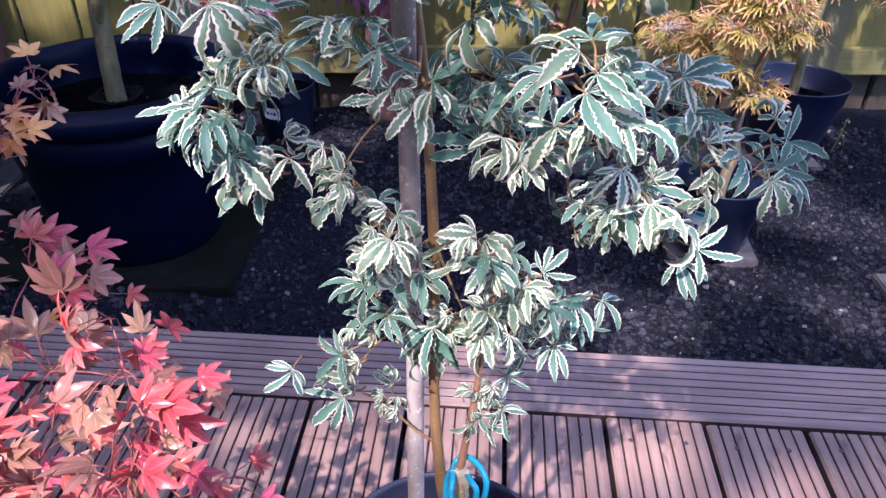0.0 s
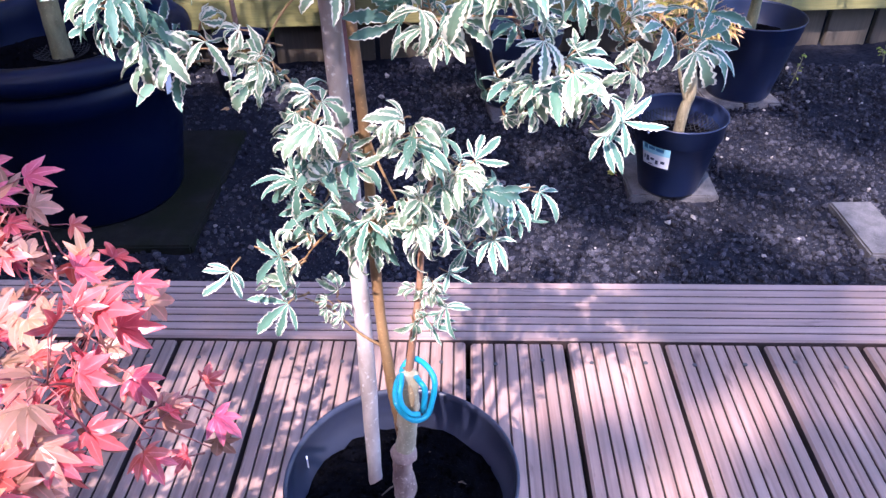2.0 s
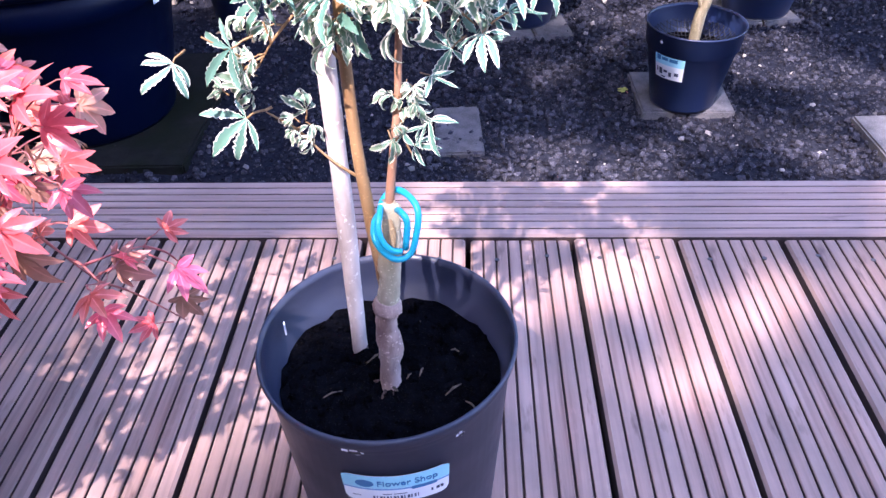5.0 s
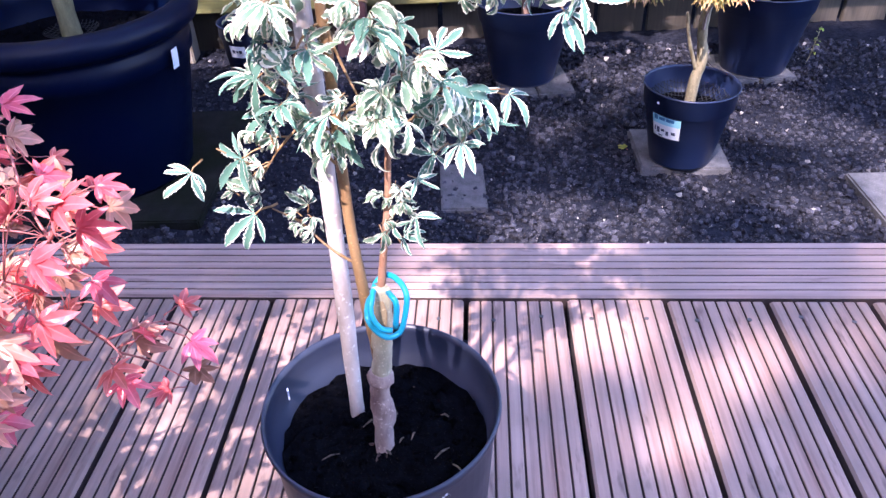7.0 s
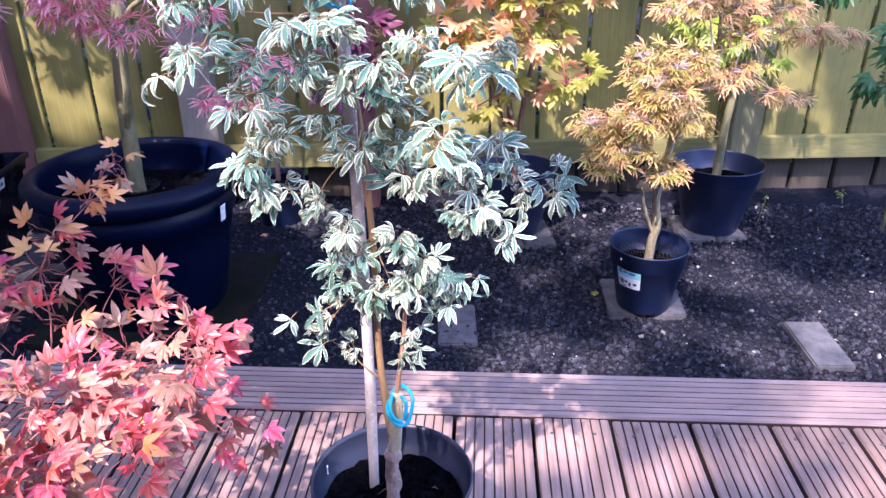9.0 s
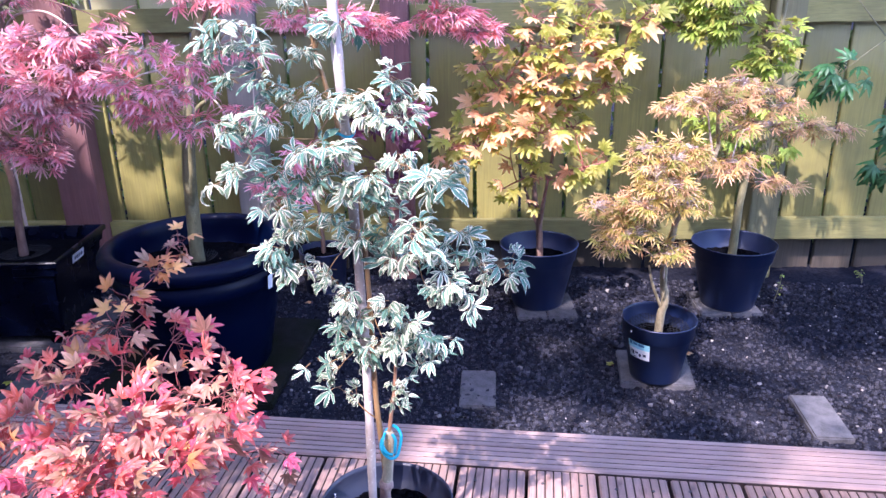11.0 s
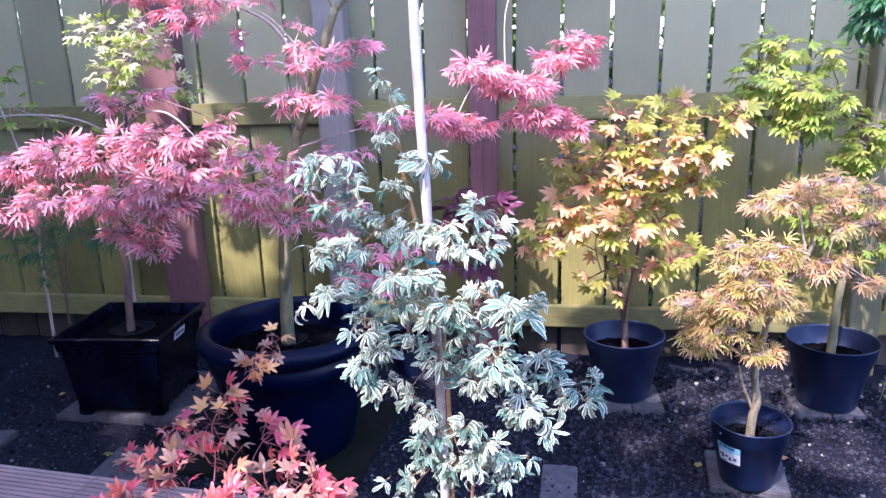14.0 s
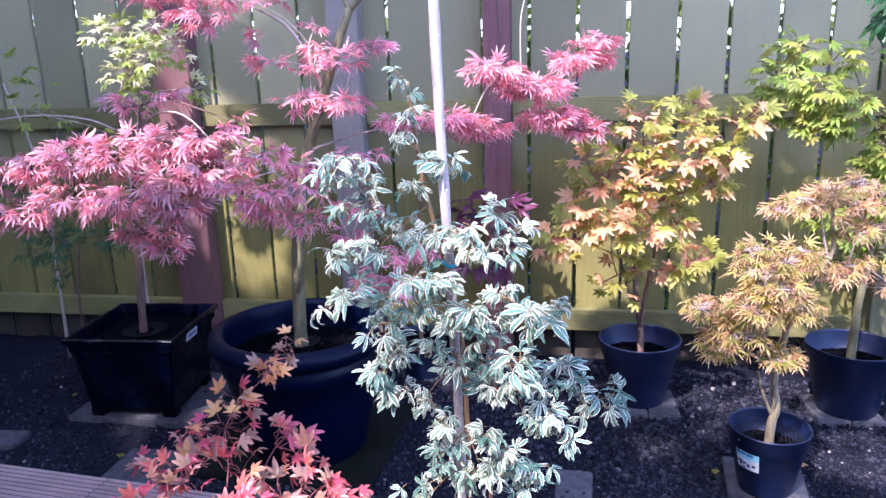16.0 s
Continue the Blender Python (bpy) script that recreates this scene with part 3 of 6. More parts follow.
# ---- setting: ground, deck, fence, hedge behind it ----
GROUND, SLAB_TOP = -0.275, -0.258


def build_ground():
    xs = [-3000, -300, -40, -8, -4] + list(np.arange(-2.9, 2.1, 0.0125)) + [4, 8, 40, 300, 3000]
    ys = [-3000, -300, -40, -8, -2, -0.4] + list(np.arange(0.05, 1.9, 0.0125)) + [3, 6, 40, 300, 3000]
    verts, faces = [], []
    for y in ys:
        for x in xs:
            z = GROUND
            if -3 < x < 2.2 and 0 < y < 2:
                p = Vector((x, y, 0))
                z += 0.012 * noise.noise(p * 2.3) + 0.007 * noise.noise(p * 11) + 0.006 * noise.noise(p * 34) + 0.003 * noise.noise(p * 80)
            verts.append((x, y, z))
    w = len(xs)
    for j in range(len(ys) - 1):
        for i in range(w - 1):
            faces.append((j * w + i, j * w + i + 1, (j + 1) * w + i + 1, (j + 1) * w + i))
    me = bpy.data.meshes.new("ground")
    me.from_pydata(verts, [], faces)
    me.materials.append(SOIL)
    me.shade_smooth()
    tagged(new("ground", me), "bare dark crumbly planting-bed soil with pebbles", "soil", kind="structure")


def build_clods():
    """Loose crumbs and pebbles of the bed, uncountable."""
    rng = random.Random(5)
    ico = []
    for k in range(10):
        h = 1 - (2 * k + 1) / 10
        ico.append(Vector((math.sqrt(1 - h * h) * math.cos(2.4 * k), math.sqrt(1 - h * h) * math.sin(2.4 * k), h)))
    bm = bmesh.new()
    for v in ico:
        bm.verts.new(v)
    bmesh.ops.convex_hull(bm, input=bm.verts[:])
    bm.verts.index_update()
    tri = [tuple(v.index for v in f.verts) for f in bm.faces]
    ico = [v.co.copy() for v in bm.verts]
    bm.free()
    verts, faces = [], []
    for k in range(112000):
        x, y = rng.uniform(-2.4, 1.9), 0.14 + 1.5 * rng.random() ** 1.3
        dense = 0.5 + 0.5 * noise.noise(Vector((x * 1.7, y * 1.7, 3)))
        if x < -0.4 and rng.random() < (0.8 if x < -1.1 else 0.5):
            continue
        r = 0.0016 + 0.0080 * rng.random() ** 4.0 * (0.5 + dense)
        p = Vector((x, y, 0))
        z = GROUND + 0.012 * noise.noise(p * 2.3) + 0.007 * noise.noise(p * 11) + 0.006 * noise.noise(p * 34) + r * 0.55
        b = len(verts)
        e = Euler((rng.random() * 6, rng.random() * 6, rng.random() * 6)).to_matrix()
        sx, sy, sz = rng.uniform(0.75, 1.25), rng.uniform(0.75, 1.2), rng.uniform(0.7, 1.1)
        for v in ico:
            q = e @ (v * rng.uniform(0.7, 1.2))
            verts.append((x + q.x * r * sx, y + q.y * r * sy, z + q.z * r * sz))
        faces += [(b + i, b + j, b + l) for i, j, l in tri]
    me = bpy.data.meshes.new("soil_clods")
    me.from_pydata(verts, [], faces)
    me.materials.append(CLOD)
    tagged(new("soil_clods", me), "scattered dark soil crumbs and pale pebbles on the bed", "soil", kind="stuff")


PITCH, BOARD, THICK = 0.13, 0.1235, 0.026


def board_profile(width=BOARD, ribs=8, groove=0.0022, depth=0.0042):
    """Cross-section of a grooved decking board, top at 0, from its left edge to its right."""
    pts = [(0, -THICK), (0, -0.003), (0.003, 0)]
    step = width / ribs
    for i in range(1, ribs):
        c = step * i
        pts += [(c - groove / 2 - 0.0008, 0), (c - groove / 2, -0.001), (c - groove / 2 + 0.0003, -depth), (c + groove / 2 - 0.0003, -depth), (c + groove / 2, -0.001), (c + groove / 2 + 0.0008, 0)]
    return pts + [(width - 0.003, 0), (width, -0.003), (width, -THICK)]


def board_mesh(name, length, along_x=False, mat=None, seed=0):
    prof = board_profile()
    bm = bmesh.new()
    n = 14
    rings = []
    for k in range(n + 1):
        s = length * k / n
        ring = []
        for u, z in prof:
            dz = 0.0012 * noise.noise(Vector((seed * 3.1, s * 1.3, u * 4)))
            ring.append(bm.verts.new((s, -u, z + dz) if along_x else (u, -s, z + dz)))
        rings.append(ring)
    for a, b in zip(rings, rings[1:]):
        for i in range(len(prof) - 1):
            f = bm.faces.new((a[i], b[i], b[i + 1], a[i + 1]))
            f.material_index = 1 if min(prof[i][1], prof[i + 1][1]) < -0.0035 else 0
        bm.faces.new((a[-1], b[-1], b[0], a[0]))
    bm.faces.new(rings[0])
    bm.faces.new(rings[-1][::-1])
    bmesh.ops.recalc_face_normals(bm, faces=bm.faces[:])
    me = bpy.data.meshes.new(name)
    bm.to_mesh(me)
    bm.free()
    me.materials.append(mat)
    me.materials.append(GROOVE_DIRT)
    return me


def build_deck():
    deck = thing("deck", (0, 0, 0), "weathered reddish-brown grooved timber decking with sunlit patches", "deck", kind="structure")
    rng = random.Random(11)
    boards = [board_mesh("plank", 2.6, False, DECK_WOOD, i) for i in range(5)]
    dot = bmesh.new()
    bmesh.ops.create_cone(dot, cap_ends=True, segments=10, radius1=0.0034, radius2=0.003, depth=0.002)
    screw = bpy.data.meshes.new("screw")
    dot.to_mesh(screw)
    dot.free()
    screw.materials.append(SCREW)
    for k in range(-20, 15):
        ob = new("plank", boards[k % 5])
        ob.parent = deck
        ob.location = (k * PITCH + 0.0033 + rng.uniform(-0.0006, 0.0006), -0.0015 - rng.uniform(0, 0.002), rng.uniform(-0.001, 0.001))
        if -0.75 < k * PITCH < 0.95:
            for u in (0.029, 0.094):
                sc = new("screw", screw)
                sc.parent = ob
                sc.location = (u + rng.uniform(-0.004, 0.004), -0.034 + rng.uniform(-0.006, 0.006), -0.0004)
    for x0, length in ((-2.62, 1.555), (-1.062, 3.02)):
        ob = new("edge_board", board_mesh("edge_board", length, True, EDGE_WOOD, 9 + x0))
        ob.parent = deck
        ob.location = (x0, 0.1285, 0.0015)
    for y in (0.10, -0.9, -2.1):
        part("joist", block((4.4, 0.045, 0.12), (-0.33, y, -0.088), bevel=0.002), SCREW, deck)
    for x in (-2.2, -1.0, 0.2, 1.4):
        for y in (0.09, -2.1):
            part("deck_post", block((0.07, 0.07, 0.20), (x, y, -0.246), bevel=0.003), SCREW, deck)


# fence line: y = 1.68 + 0.09 x
FY, FS = 1.685, 0.09
FANG = math.degrees(math.atan(FS))
GAPS = (-3.29, -3.10, -2.905, -2.71, -2.52, -2.325, -2.125, -1.937, -1.745, -1.551, -1.366, -1.182, -1.0, -0.827, -0.638, -0.462, -0.29, -0.113,
        0.066, 0.243, 0.415, 0.585, 0.752, 0.922, 1.093, 1.263, 1.432, 1.602, 1.772, 1.943, 2.11)


def on_fence(x, off, z):
    """A place by its x along the fence and how far it stands before the boards' faces."""
    return (x + off * math.sin(radians(FANG)), FY + FS * x - off * math.cos(radians(FANG)), z)


def build_fence():
    fence = thing("fence", (0, FY, GROUND), "tall olive-green close-boarded timber fence with red-stained posts", "fence", kind="structure")
    rng = random.Random(3)
    for a, b in zip(GAPS, GAPS[1:]):
        g = 0.0065
        w = (b - a) * math.hypot(1, FS) - 2 * g
        top = 1.52 + rng.uniform(-0.004, 0.004)
        foot = -0.118
        bm = block((w, 0.018, top - foot), on_fence((a + b) / 2, -0.009 + rng.uniform(-0.001, 0.001), (top + foot) / 2), FANG + rng.uniform(-0.4, 0.4), 0.0025, (0, rng.uniform(-0.12, 0.12)))
        part("board", bm, FENCE_WOOD, fence)
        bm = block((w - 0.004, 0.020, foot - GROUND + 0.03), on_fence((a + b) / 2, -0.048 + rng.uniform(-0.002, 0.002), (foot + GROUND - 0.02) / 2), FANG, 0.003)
        part("base_board", bm, BASE_WOOD, fence, "brown base board under the fence rail, coloured dark for deep shade")
    posts = ((-1.683, 0.152, 0.055, POST_RED), (-0.98, 0.122, 0.052, POST_GREY), (-0.402, 0.100, 0.06, POST_RED), (1.0, 0.11, 0.055, POST_OLIVE))
    spans = [(-3.3, -1.762), (-1.604, -1.044), (-0.916, -0.455), (-0.349, 0.942), (1.058, 2.1)]
    for x, w, proud, mat in posts:
        part("post", block((w, proud + 0.03, 1.57 - GROUND), on_fence(x, proud / 2 + 0.018, (1.57 + GROUND) / 2), FANG, 0.004), mat, fence)
    for a, b in spans:
        for z0, z1 in ((0.700, 0.787), (-0.128, -0.042), (1.36, 1.45)):
            part("rail", block(((b - a) * 1.004, 0.036, z1 - z0), on_fence((a + b) / 2, 0.0195, (z0 + z1) / 2), FANG, 0.003), RAIL_WOOD, fence)
    for x in (-0.40, -0.395):
        bm = bmesh.new()
        pts = [Vector(on_fence(x + 0.004 * math.sin(z * 9), 0.0935, z)) for z in np.arange(0.1 if x < -0.398 else 0.8, 0.7 if x < -0.398 else 1.5, 0.05)]
        tube_into(bm, pts, [0.0012] * len(pts), 4)
        part("crack", bm, SCREW, fence, "dark drying crack along the post")


def build_hedge():
    """Leafy greenery behind the fence, seen as specks through the gaps."""
    rng = random.Random(8)
    verts, faces = [], []
    for k in range(20000):
        x, z = rng.uniform(-3.6, 2.6), GROUND + rng.random() * 3.0
        y = FY + FS * x + rng.uniform(0.25, 0.9)
        r = rng.uniform(0.035, 0.065)
        e = Euler((rng.random() * 6, rng.random() * 6, rng.random() * 6)).to_matrix()
        b = len(verts)
        for v in ((0, -1, 0), (0.45, -0.1, 0.08), (0, 1, -0.1), (-0.45, -0.1, 0.08)):
            q = e @ Vector(v) * r
            verts.append((x + q.x, y + q.y, z + q.z))
        faces += [(b, b + 1, b + 2), (b, b + 2, b + 3)]
    me = bpy.data.meshes.new("hedge")
    me.from_pydata(verts, [], faces)
    me.materials.append(LEAF_HEDGE)
    tagged(new("hedge", me), "dense green hedge behind the fence", "hedge", kind="stuff")


def build_unseen_walls():
    """Plain unseen walls, added to close the deck and cut the skylight."""
    wall = part("wall_south", block((9.0, 0.25, 2.35), (-0.3, -2.76, 0.90), 0, 0.01), UNSEEN_WALL)
    tagged(wall, "unseen plain grey wall added behind the deck to block skylight", "wall", kind="structure")
    # tall side wall, added out of view to deepen shade on the left
    side = part("wall_west", block((0.12, 4.3, 4.6), (-3.35, -0.55, 2.02), 0, 0.01), UNSEEN_WALL)
    tagged(side, "unseen plain grey side wall added to darken the planting bed", "wall", kind="structure")


build_ground()
build_unseen_walls()
build_clods()
build_deck()
build_fence()
build_hedge()


# ---- pavers and slabs on the bed ----
def paver(at, turn, size=(0.104, 0.205), mat=PAVER, label="grey concrete block paver lying flat on the soil", name="block_paver", category="paver", group="block pavers", top=SLAB_TOP, thick=0.06):
    bm = block((size[0], size[1], thick), (0, 0, -thick / 2), 0, 0.004)
    me = part(name, bm, mat)
    me.matrix_basis = pose(at[0], at[1], top, 0, 0, turn)
    return tagged(me, label, category, group)


paver((-0.022, 0.720), 3.5)
paver((0.915, 0.664), 1.5, (0.100, 0.212))
paver((-1.34, 0.57), 6, (0.19, 0.20), SLAB, "blue-grey concrete paver beside the deck edge", top=-0.258)
paver((-1.955, 0.62), 8, (0.19, 0.11), SLAB, "blue-grey concrete paver lying on dark soil", top=-0.258)
paver((0.118, 1.316), 8, (0.105, 0.21), PAVER, "grey block paver under a black nursery pot", group="pavers under pots")
paver((0.226, 1.332), 8, (0.105, 0.21), PAVER, "grey block paver under a black nursery pot", group="pavers under pots")
paver((0.452, 0.895), 0, (0.105, 0.205), PAVER, "grey block paver under a labelled nursery pot", group="pavers under pots")
paver((0.562, 0.893), -2, (0.105, 0.205), PAVER, "grey block paver under a labelled nursery pot", group="pavers under pots")
paver((0.768, 1.400), 6, (0.105, 0.205), PAVER, "grey block paver under a black nursery pot", group="pavers under pots")
paver((0.878, 1.408), 6, (0.105, 0.205), PAVER, "grey block paver under a black nursery pot", group="pavers under pots")
paver((-0.885, 0.845), 1, (0.56, 0.56), MOSSY, "mossy square paving slab under the round pot, darkened for deep shade", "paving_slab", "slab", "paving slabs", top=-0.256)
paver((-1.595, 1.030), 5, (0.49, 0.42), SLAB, "grey paving slab under the square planter", "paving_slab", "slab", "paving slabs", top=-0.256)


# ---- where the maples' limbs carry their leaves: start on the trunk, then clumps (x, y, z, radius, leaves);
# the variegated maple's tufts are (x, y, z, grown leaves, crumpled cream leaves, size) ----
VARIEGATED_TOP = ((-0.12, -0.335, 0.8), (
    (-0.141, -0.335, 0.919, 2, 0, 0.75),
    (-0.129, -0.340, 0.885, 2, 1, 0.80),
    (-0.143, -0.335, 0.853, 3, 1, 0.85),
    (-0.079, -0.360, 0.825, 3, 0, 1.00),
    (-0.109, -0.340, 0.826, 2, 1, 0.90),
    (-0.128, -0.345, 0.801, 3, 1, 0.85),
))
VARIEGATED_UPPER_LEFT = ((-0.118, -0.335, 0.78), (
    (-0.201, -0.355, 0.828, 3, 0, 1.05),
    (-0.228, -0.350, 0.808, 2, 0, 1.00),
    (-0.182, -0.360, 0.801, 3, 0, 0.95),
    (-0.170, -0.350, 0.767, 3, 1, 0.95),
    (-0.209, -0.360, 0.772, 2, 0, 0.95),
    (-0.141, -0.350, 0.750, 3, 1, 0.95),
    (-0.097, -0.385, 0.751, 3, 1, 0.95),
    (-0.168, -0.360, 0.727, 2, 1, 0.95),
))
VARIEGATED_LEFT_DROOP = ((-0.105, -0.338, 0.74), (
    (-0.221, -0.370, 0.717, 3, 0, 1.00),
    (-0.195, -0.370, 0.713, 2, 1, 1.00),
    (-0.193, -0.400, 0.679, 3, 0, 1.10),
    (-0.154, -0.390, 0.668, 3, 0, 1.00),
    (-0.212, -0.400, 0.665, 1, 0, 1.10),
))
VARIEGATED_RIGHT_HIGH = ((-0.105, -0.338, 0.74), (
    (-0.064, -0.385, 0.756, 3, 1, 1.00),
    (-0.029, -0.360, 0.769, 3, 0, 1.00),
    (-0.012, -0.355, 0.745, 2, 1, 0.95),
    (-0.041, -0.385, 0.736, 3, 1, 0.95),
    (-0.014, -0.360, 0.727, 2, 1, 0.90),
))
VARIEGATED_CENTRE = ((-0.09, -0.342, 0.68), (
    (-0.117, -0.400, 0.705, 3, 1, 1.00),
    (-0.075, -0.410, 0.702, 3, 2, 1.00),
    (-0.107, -0.400, 0.664, 3, 1, 1.00),
    (-0.053, -0.400, 0.667, 3, 2, 1.00),
    (-0.074, -0.400, 0.651, 2, 2, 0.95),
    (-0.037, -0.385, 0.634, 3, 1, 1.00),
))
VARIEGATED_RIGHT_SPIKE = ((-0.085, -0.345, 0.66), (
    (-0.013, -0.390, 0.686, 3, 0, 1.05),
    (-0.021, -0.380, 0.656, 2, 1, 1.00),
    (0.024, -0.410, 0.671, 2, 0, 1.15),
    (0.038, -0.420, 0.680, 2, 0, 1.15),
))
VARIEGATED_LEFT_MID = ((-0.08, -0.348, 0.6), (
    (-0.155, -0.410, 0.643, 3, 0, 1.00),
    (-0.132, -0.400, 0.610, 2, 2, 0.90),
    (-0.098, -0.390, 0.612, 3, 1, 0.95),
    (-0.166, -0.400, 0.576, 3, 0, 1.00),
    (-0.153, -0.400, 0.592, 2, 2, 0.90),
    (-0.138, -0.390, 0.554, 2, 1, 1.00),
    (-0.106, -0.395, 0.554, 1, 4, 0.90),
    (-0.087, -0.390, 0.518, 2, 2, 0.95),
    (-0.072, -0.390, 0.590, 2, 1, 0.90),
))
VARIEGATED_RIGHT_MID = ((-0.075, -0.35, 0.57), (
    (-0.036, -0.380, 0.592, 3, 1, 0.95),
    (-0.001, -0.400, 0.607, 3, 0, 1.10),
    (0.010, -0.405, 0.589, 2, 0, 1.10),
    (-0.025, -0.385, 0.566, 3, 1, 1.00),
    (0.024, -0.370, 0.561, 3, 2, 0.90),
    (0.011, -0.375, 0.524, 2, 3, 0.90),
    (0.043, -0.340, 0.585, 3, 0, 0.95),
    (0.054, -0.335, 0.565, 2, 0, 1.00),
    (0.074, -0.355, 0.544, 0, 3, 0.90),
    (0.100, -0.350, 0.550, 2, 0, 1.20),
    (0.110, -0.350, 0.556, 1, 0, 1.10),
    (0.032, -0.380, 0.540, 2, 1, 1.00),
    (0.050, -0.385, 0.525, 2, 0, 1.05),
))
VARIEGATED_LOW = ((-0.066, -0.36, 0.5), (
    (-0.079, -0.380, 0.485, 2, 2, 0.95),
    (-0.088, -0.375, 0.459, 2, 1, 0.95),
    (-0.038, -0.385, 0.507, 2, 2, 0.95),
    (-0.018, -0.375, 0.483, 2, 3, 0.90),
    (-0.046, -0.380, 0.460, 2, 3, 0.95),
    (-0.062, -0.370, 0.437, 2, 1, 1.00),
    (-0.004, -0.355, 0.454, 3, 1, 1.00),
    (0.005, -0.350, 0.424, 2, 1, 0.95),
    (0.034, -0.342, 0.449, 1, 0, 0.90),
    (-0.020, -0.365, 0.439, 3, 0, 1.00),
))
VARIEGATED_SIDE_HIGH = ((-0.0605, -0.367, 0.41), (
    (-0.131, -0.383, 0.433, 1, 0, 0.85),
    (-0.101, -0.375, 0.437, 1, 1, 0.89),
    (-0.107, -0.375, 0.414, 1, 1, 0.89),
    (-0.116, -0.375, 0.404, 0, 2, 0.84),
    (-0.086, -0.375, 0.440, 1, 1, 0.84),
    (-0.073, -0.380, 0.443, 1, 1, 0.84),
))
VARIEGATED_SIDE_LOW = ((-0.06, -0.362, 0.335), (
    (-0.109, -0.372, 0.385, 1, 0, 1.00),
    (-0.097, -0.358, 0.366, 0, 3, 0.84),
))
VARIEGATED_GRAFT = ((-0.038, -0.371, 0.36), (
    (-0.033, -0.368, 0.400, 1, 2, 0.68),
    (-0.028, -0.370, 0.385, 1, 2, 0.68),
    (-0.036, -0.370, 0.370, 1, 1, 0.72),
    (-0.030, -0.370, 0.355, 1, 0, 0.68),
))
SCARLET_TOP = ((-0.46, -0.36, 0.24), (
    (-0.489, -0.240, 0.388, 0.03, 14),
    (-0.471, -0.220, 0.425, 0.022, 11),
    (-0.459, -0.160, 0.443, 0.02, 8),
    (-0.459, -0.120, 0.460, 0.015, 5),
    (-0.439, -0.110, 0.483, 0.012, 5),
))
SCARLET_LEFT = ((-0.47, -0.4, 0.22), (
    (-0.504, -0.330, 0.348, 0.035, 21),
    (-0.521, -0.300, 0.393, 0.025, 14),
    (-0.552, -0.320, 0.349, 0.03, 14),
    (-0.535, -0.380, 0.323, 0.04, 25),
    (-0.533, -0.450, 0.326, 0.04, 25),
    (-0.603, -0.480, 0.341, 0.02, 18),
    (-0.648, -0.500, 0.348, 0.02, 18),
))
SCARLET_RIGHT = ((-0.45, -0.4, 0.22), (
    (-0.430, -0.300, 0.353, 0.03, 10),
    (-0.393, -0.256, 0.377, 0.025, 8),
    (-0.368, -0.240, 0.389, 0.02, 5),
    (-0.348, -0.250, 0.354, 0.02, 6),
    (-0.363, -0.310, 0.326, 0.035, 10),
    (-0.316, -0.300, 0.314, 0.03, 9),
    (-0.290, -0.280, 0.322, 0.012, 3),
))
SCARLET_FRONT = ((-0.45, -0.43, 0.2), (
    (-0.374, -0.460, 0.359, 0.035, 29),
    (-0.364, -0.400, 0.346, 0.035, 29),
    (-0.267, -0.500, 0.347, 0.03, 25),
    (-0.312, -0.420, 0.337, 0.035, 29),
    (-0.435, -0.460, 0.339, 0.04, 29),
    (-0.429, -0.520, 0.327, 0.035, 29),
    (-0.380, -0.500, 0.323, 0.035, 25),
    (-0.346, -0.500, 0.317, 0.03, 18),
    (-0.398, -0.520, 0.281, 0.03, 14),
))
SCARLET_DROOP = ((-0.43, -0.41, 0.21), (
    (-0.262, -0.380, 0.305, 0.025, 4),
    (-0.244, -0.370, 0.259, 0.02, 3),
    (-0.222, -0.400, 0.283, 0.012, 2),
    (-0.211, -0.360, 0.281, 0.012, 2),
    (-0.196, -0.350, 0.259, 0.008, 1),
    (-0.216, -0.330, 0.184, 0.01, 1),
))
SCARLET_SIDE = ((-0.44, -0.42, 0.21), (
    (-0.203, -0.420, 0.419, 0.02, 4),
    (-0.224, -0.420, 0.395, 0.03, 8),
    (-0.243, -0.400, 0.420, 0.025, 5),
    (-0.255, -0.380, 0.441, 0.02, 4),
    (-0.229, -0.460, 0.397, 0.035, 9),
    (-0.236, -0.430, 0.366, 0.03, 6),
))
PINK_HIGH = ((-0.84, 0.86, 0.98), (
    (-0.760, 0.800, 0.970, 0.05, 16),
    (-0.881, 0.720, 1.100, 0.04, 12),
    (-0.998, 0.660, 1.119, 0.1, 62),
    (-1.142, 0.620, 1.131, 0.1, 62),
    (-1.262, 0.620, 1.159, 0.07, 38),
    (-1.001, 0.600, 1.059, 0.07, 38),
))
PINK_LEFT = ((-0.87, 0.85, 0.75), (
    (-0.714, 0.750, 0.822, 0.04, 12),
    (-0.776, 0.700, 0.834, 0.06, 28),
    (-0.647, 0.750, 0.821, 0.06, 28),
    (-0.879, 0.720, 0.944, 0.04, 16),
    (-0.753, 0.740, 0.925, 0.035, 16),
    (-0.639, 0.750, 0.937, 0.055, 24),
    (-0.555, 0.750, 0.972, 0.04, 19),
    (-0.754, 0.800, 1.040, 0.03, 9),
    (-0.895, 0.700, 1.016, 0.02, 7),
))
PINK_LOW = ((-0.88, 0.83, 0.6), (
    (-0.700, 0.550, 0.685, 0.06, 28),
    (-0.702, 0.480, 0.631, 0.07, 38),
    (-0.755, 0.420, 0.725, 0.06, 28),
    (-0.796, 0.400, 0.659, 0.06, 31),
    (-0.754, 0.450, 0.578, 0.06, 31),
    (-0.688, 0.500, 0.539, 0.06, 28),
    (-0.753, 0.400, 0.632, 0.06, 24),
))
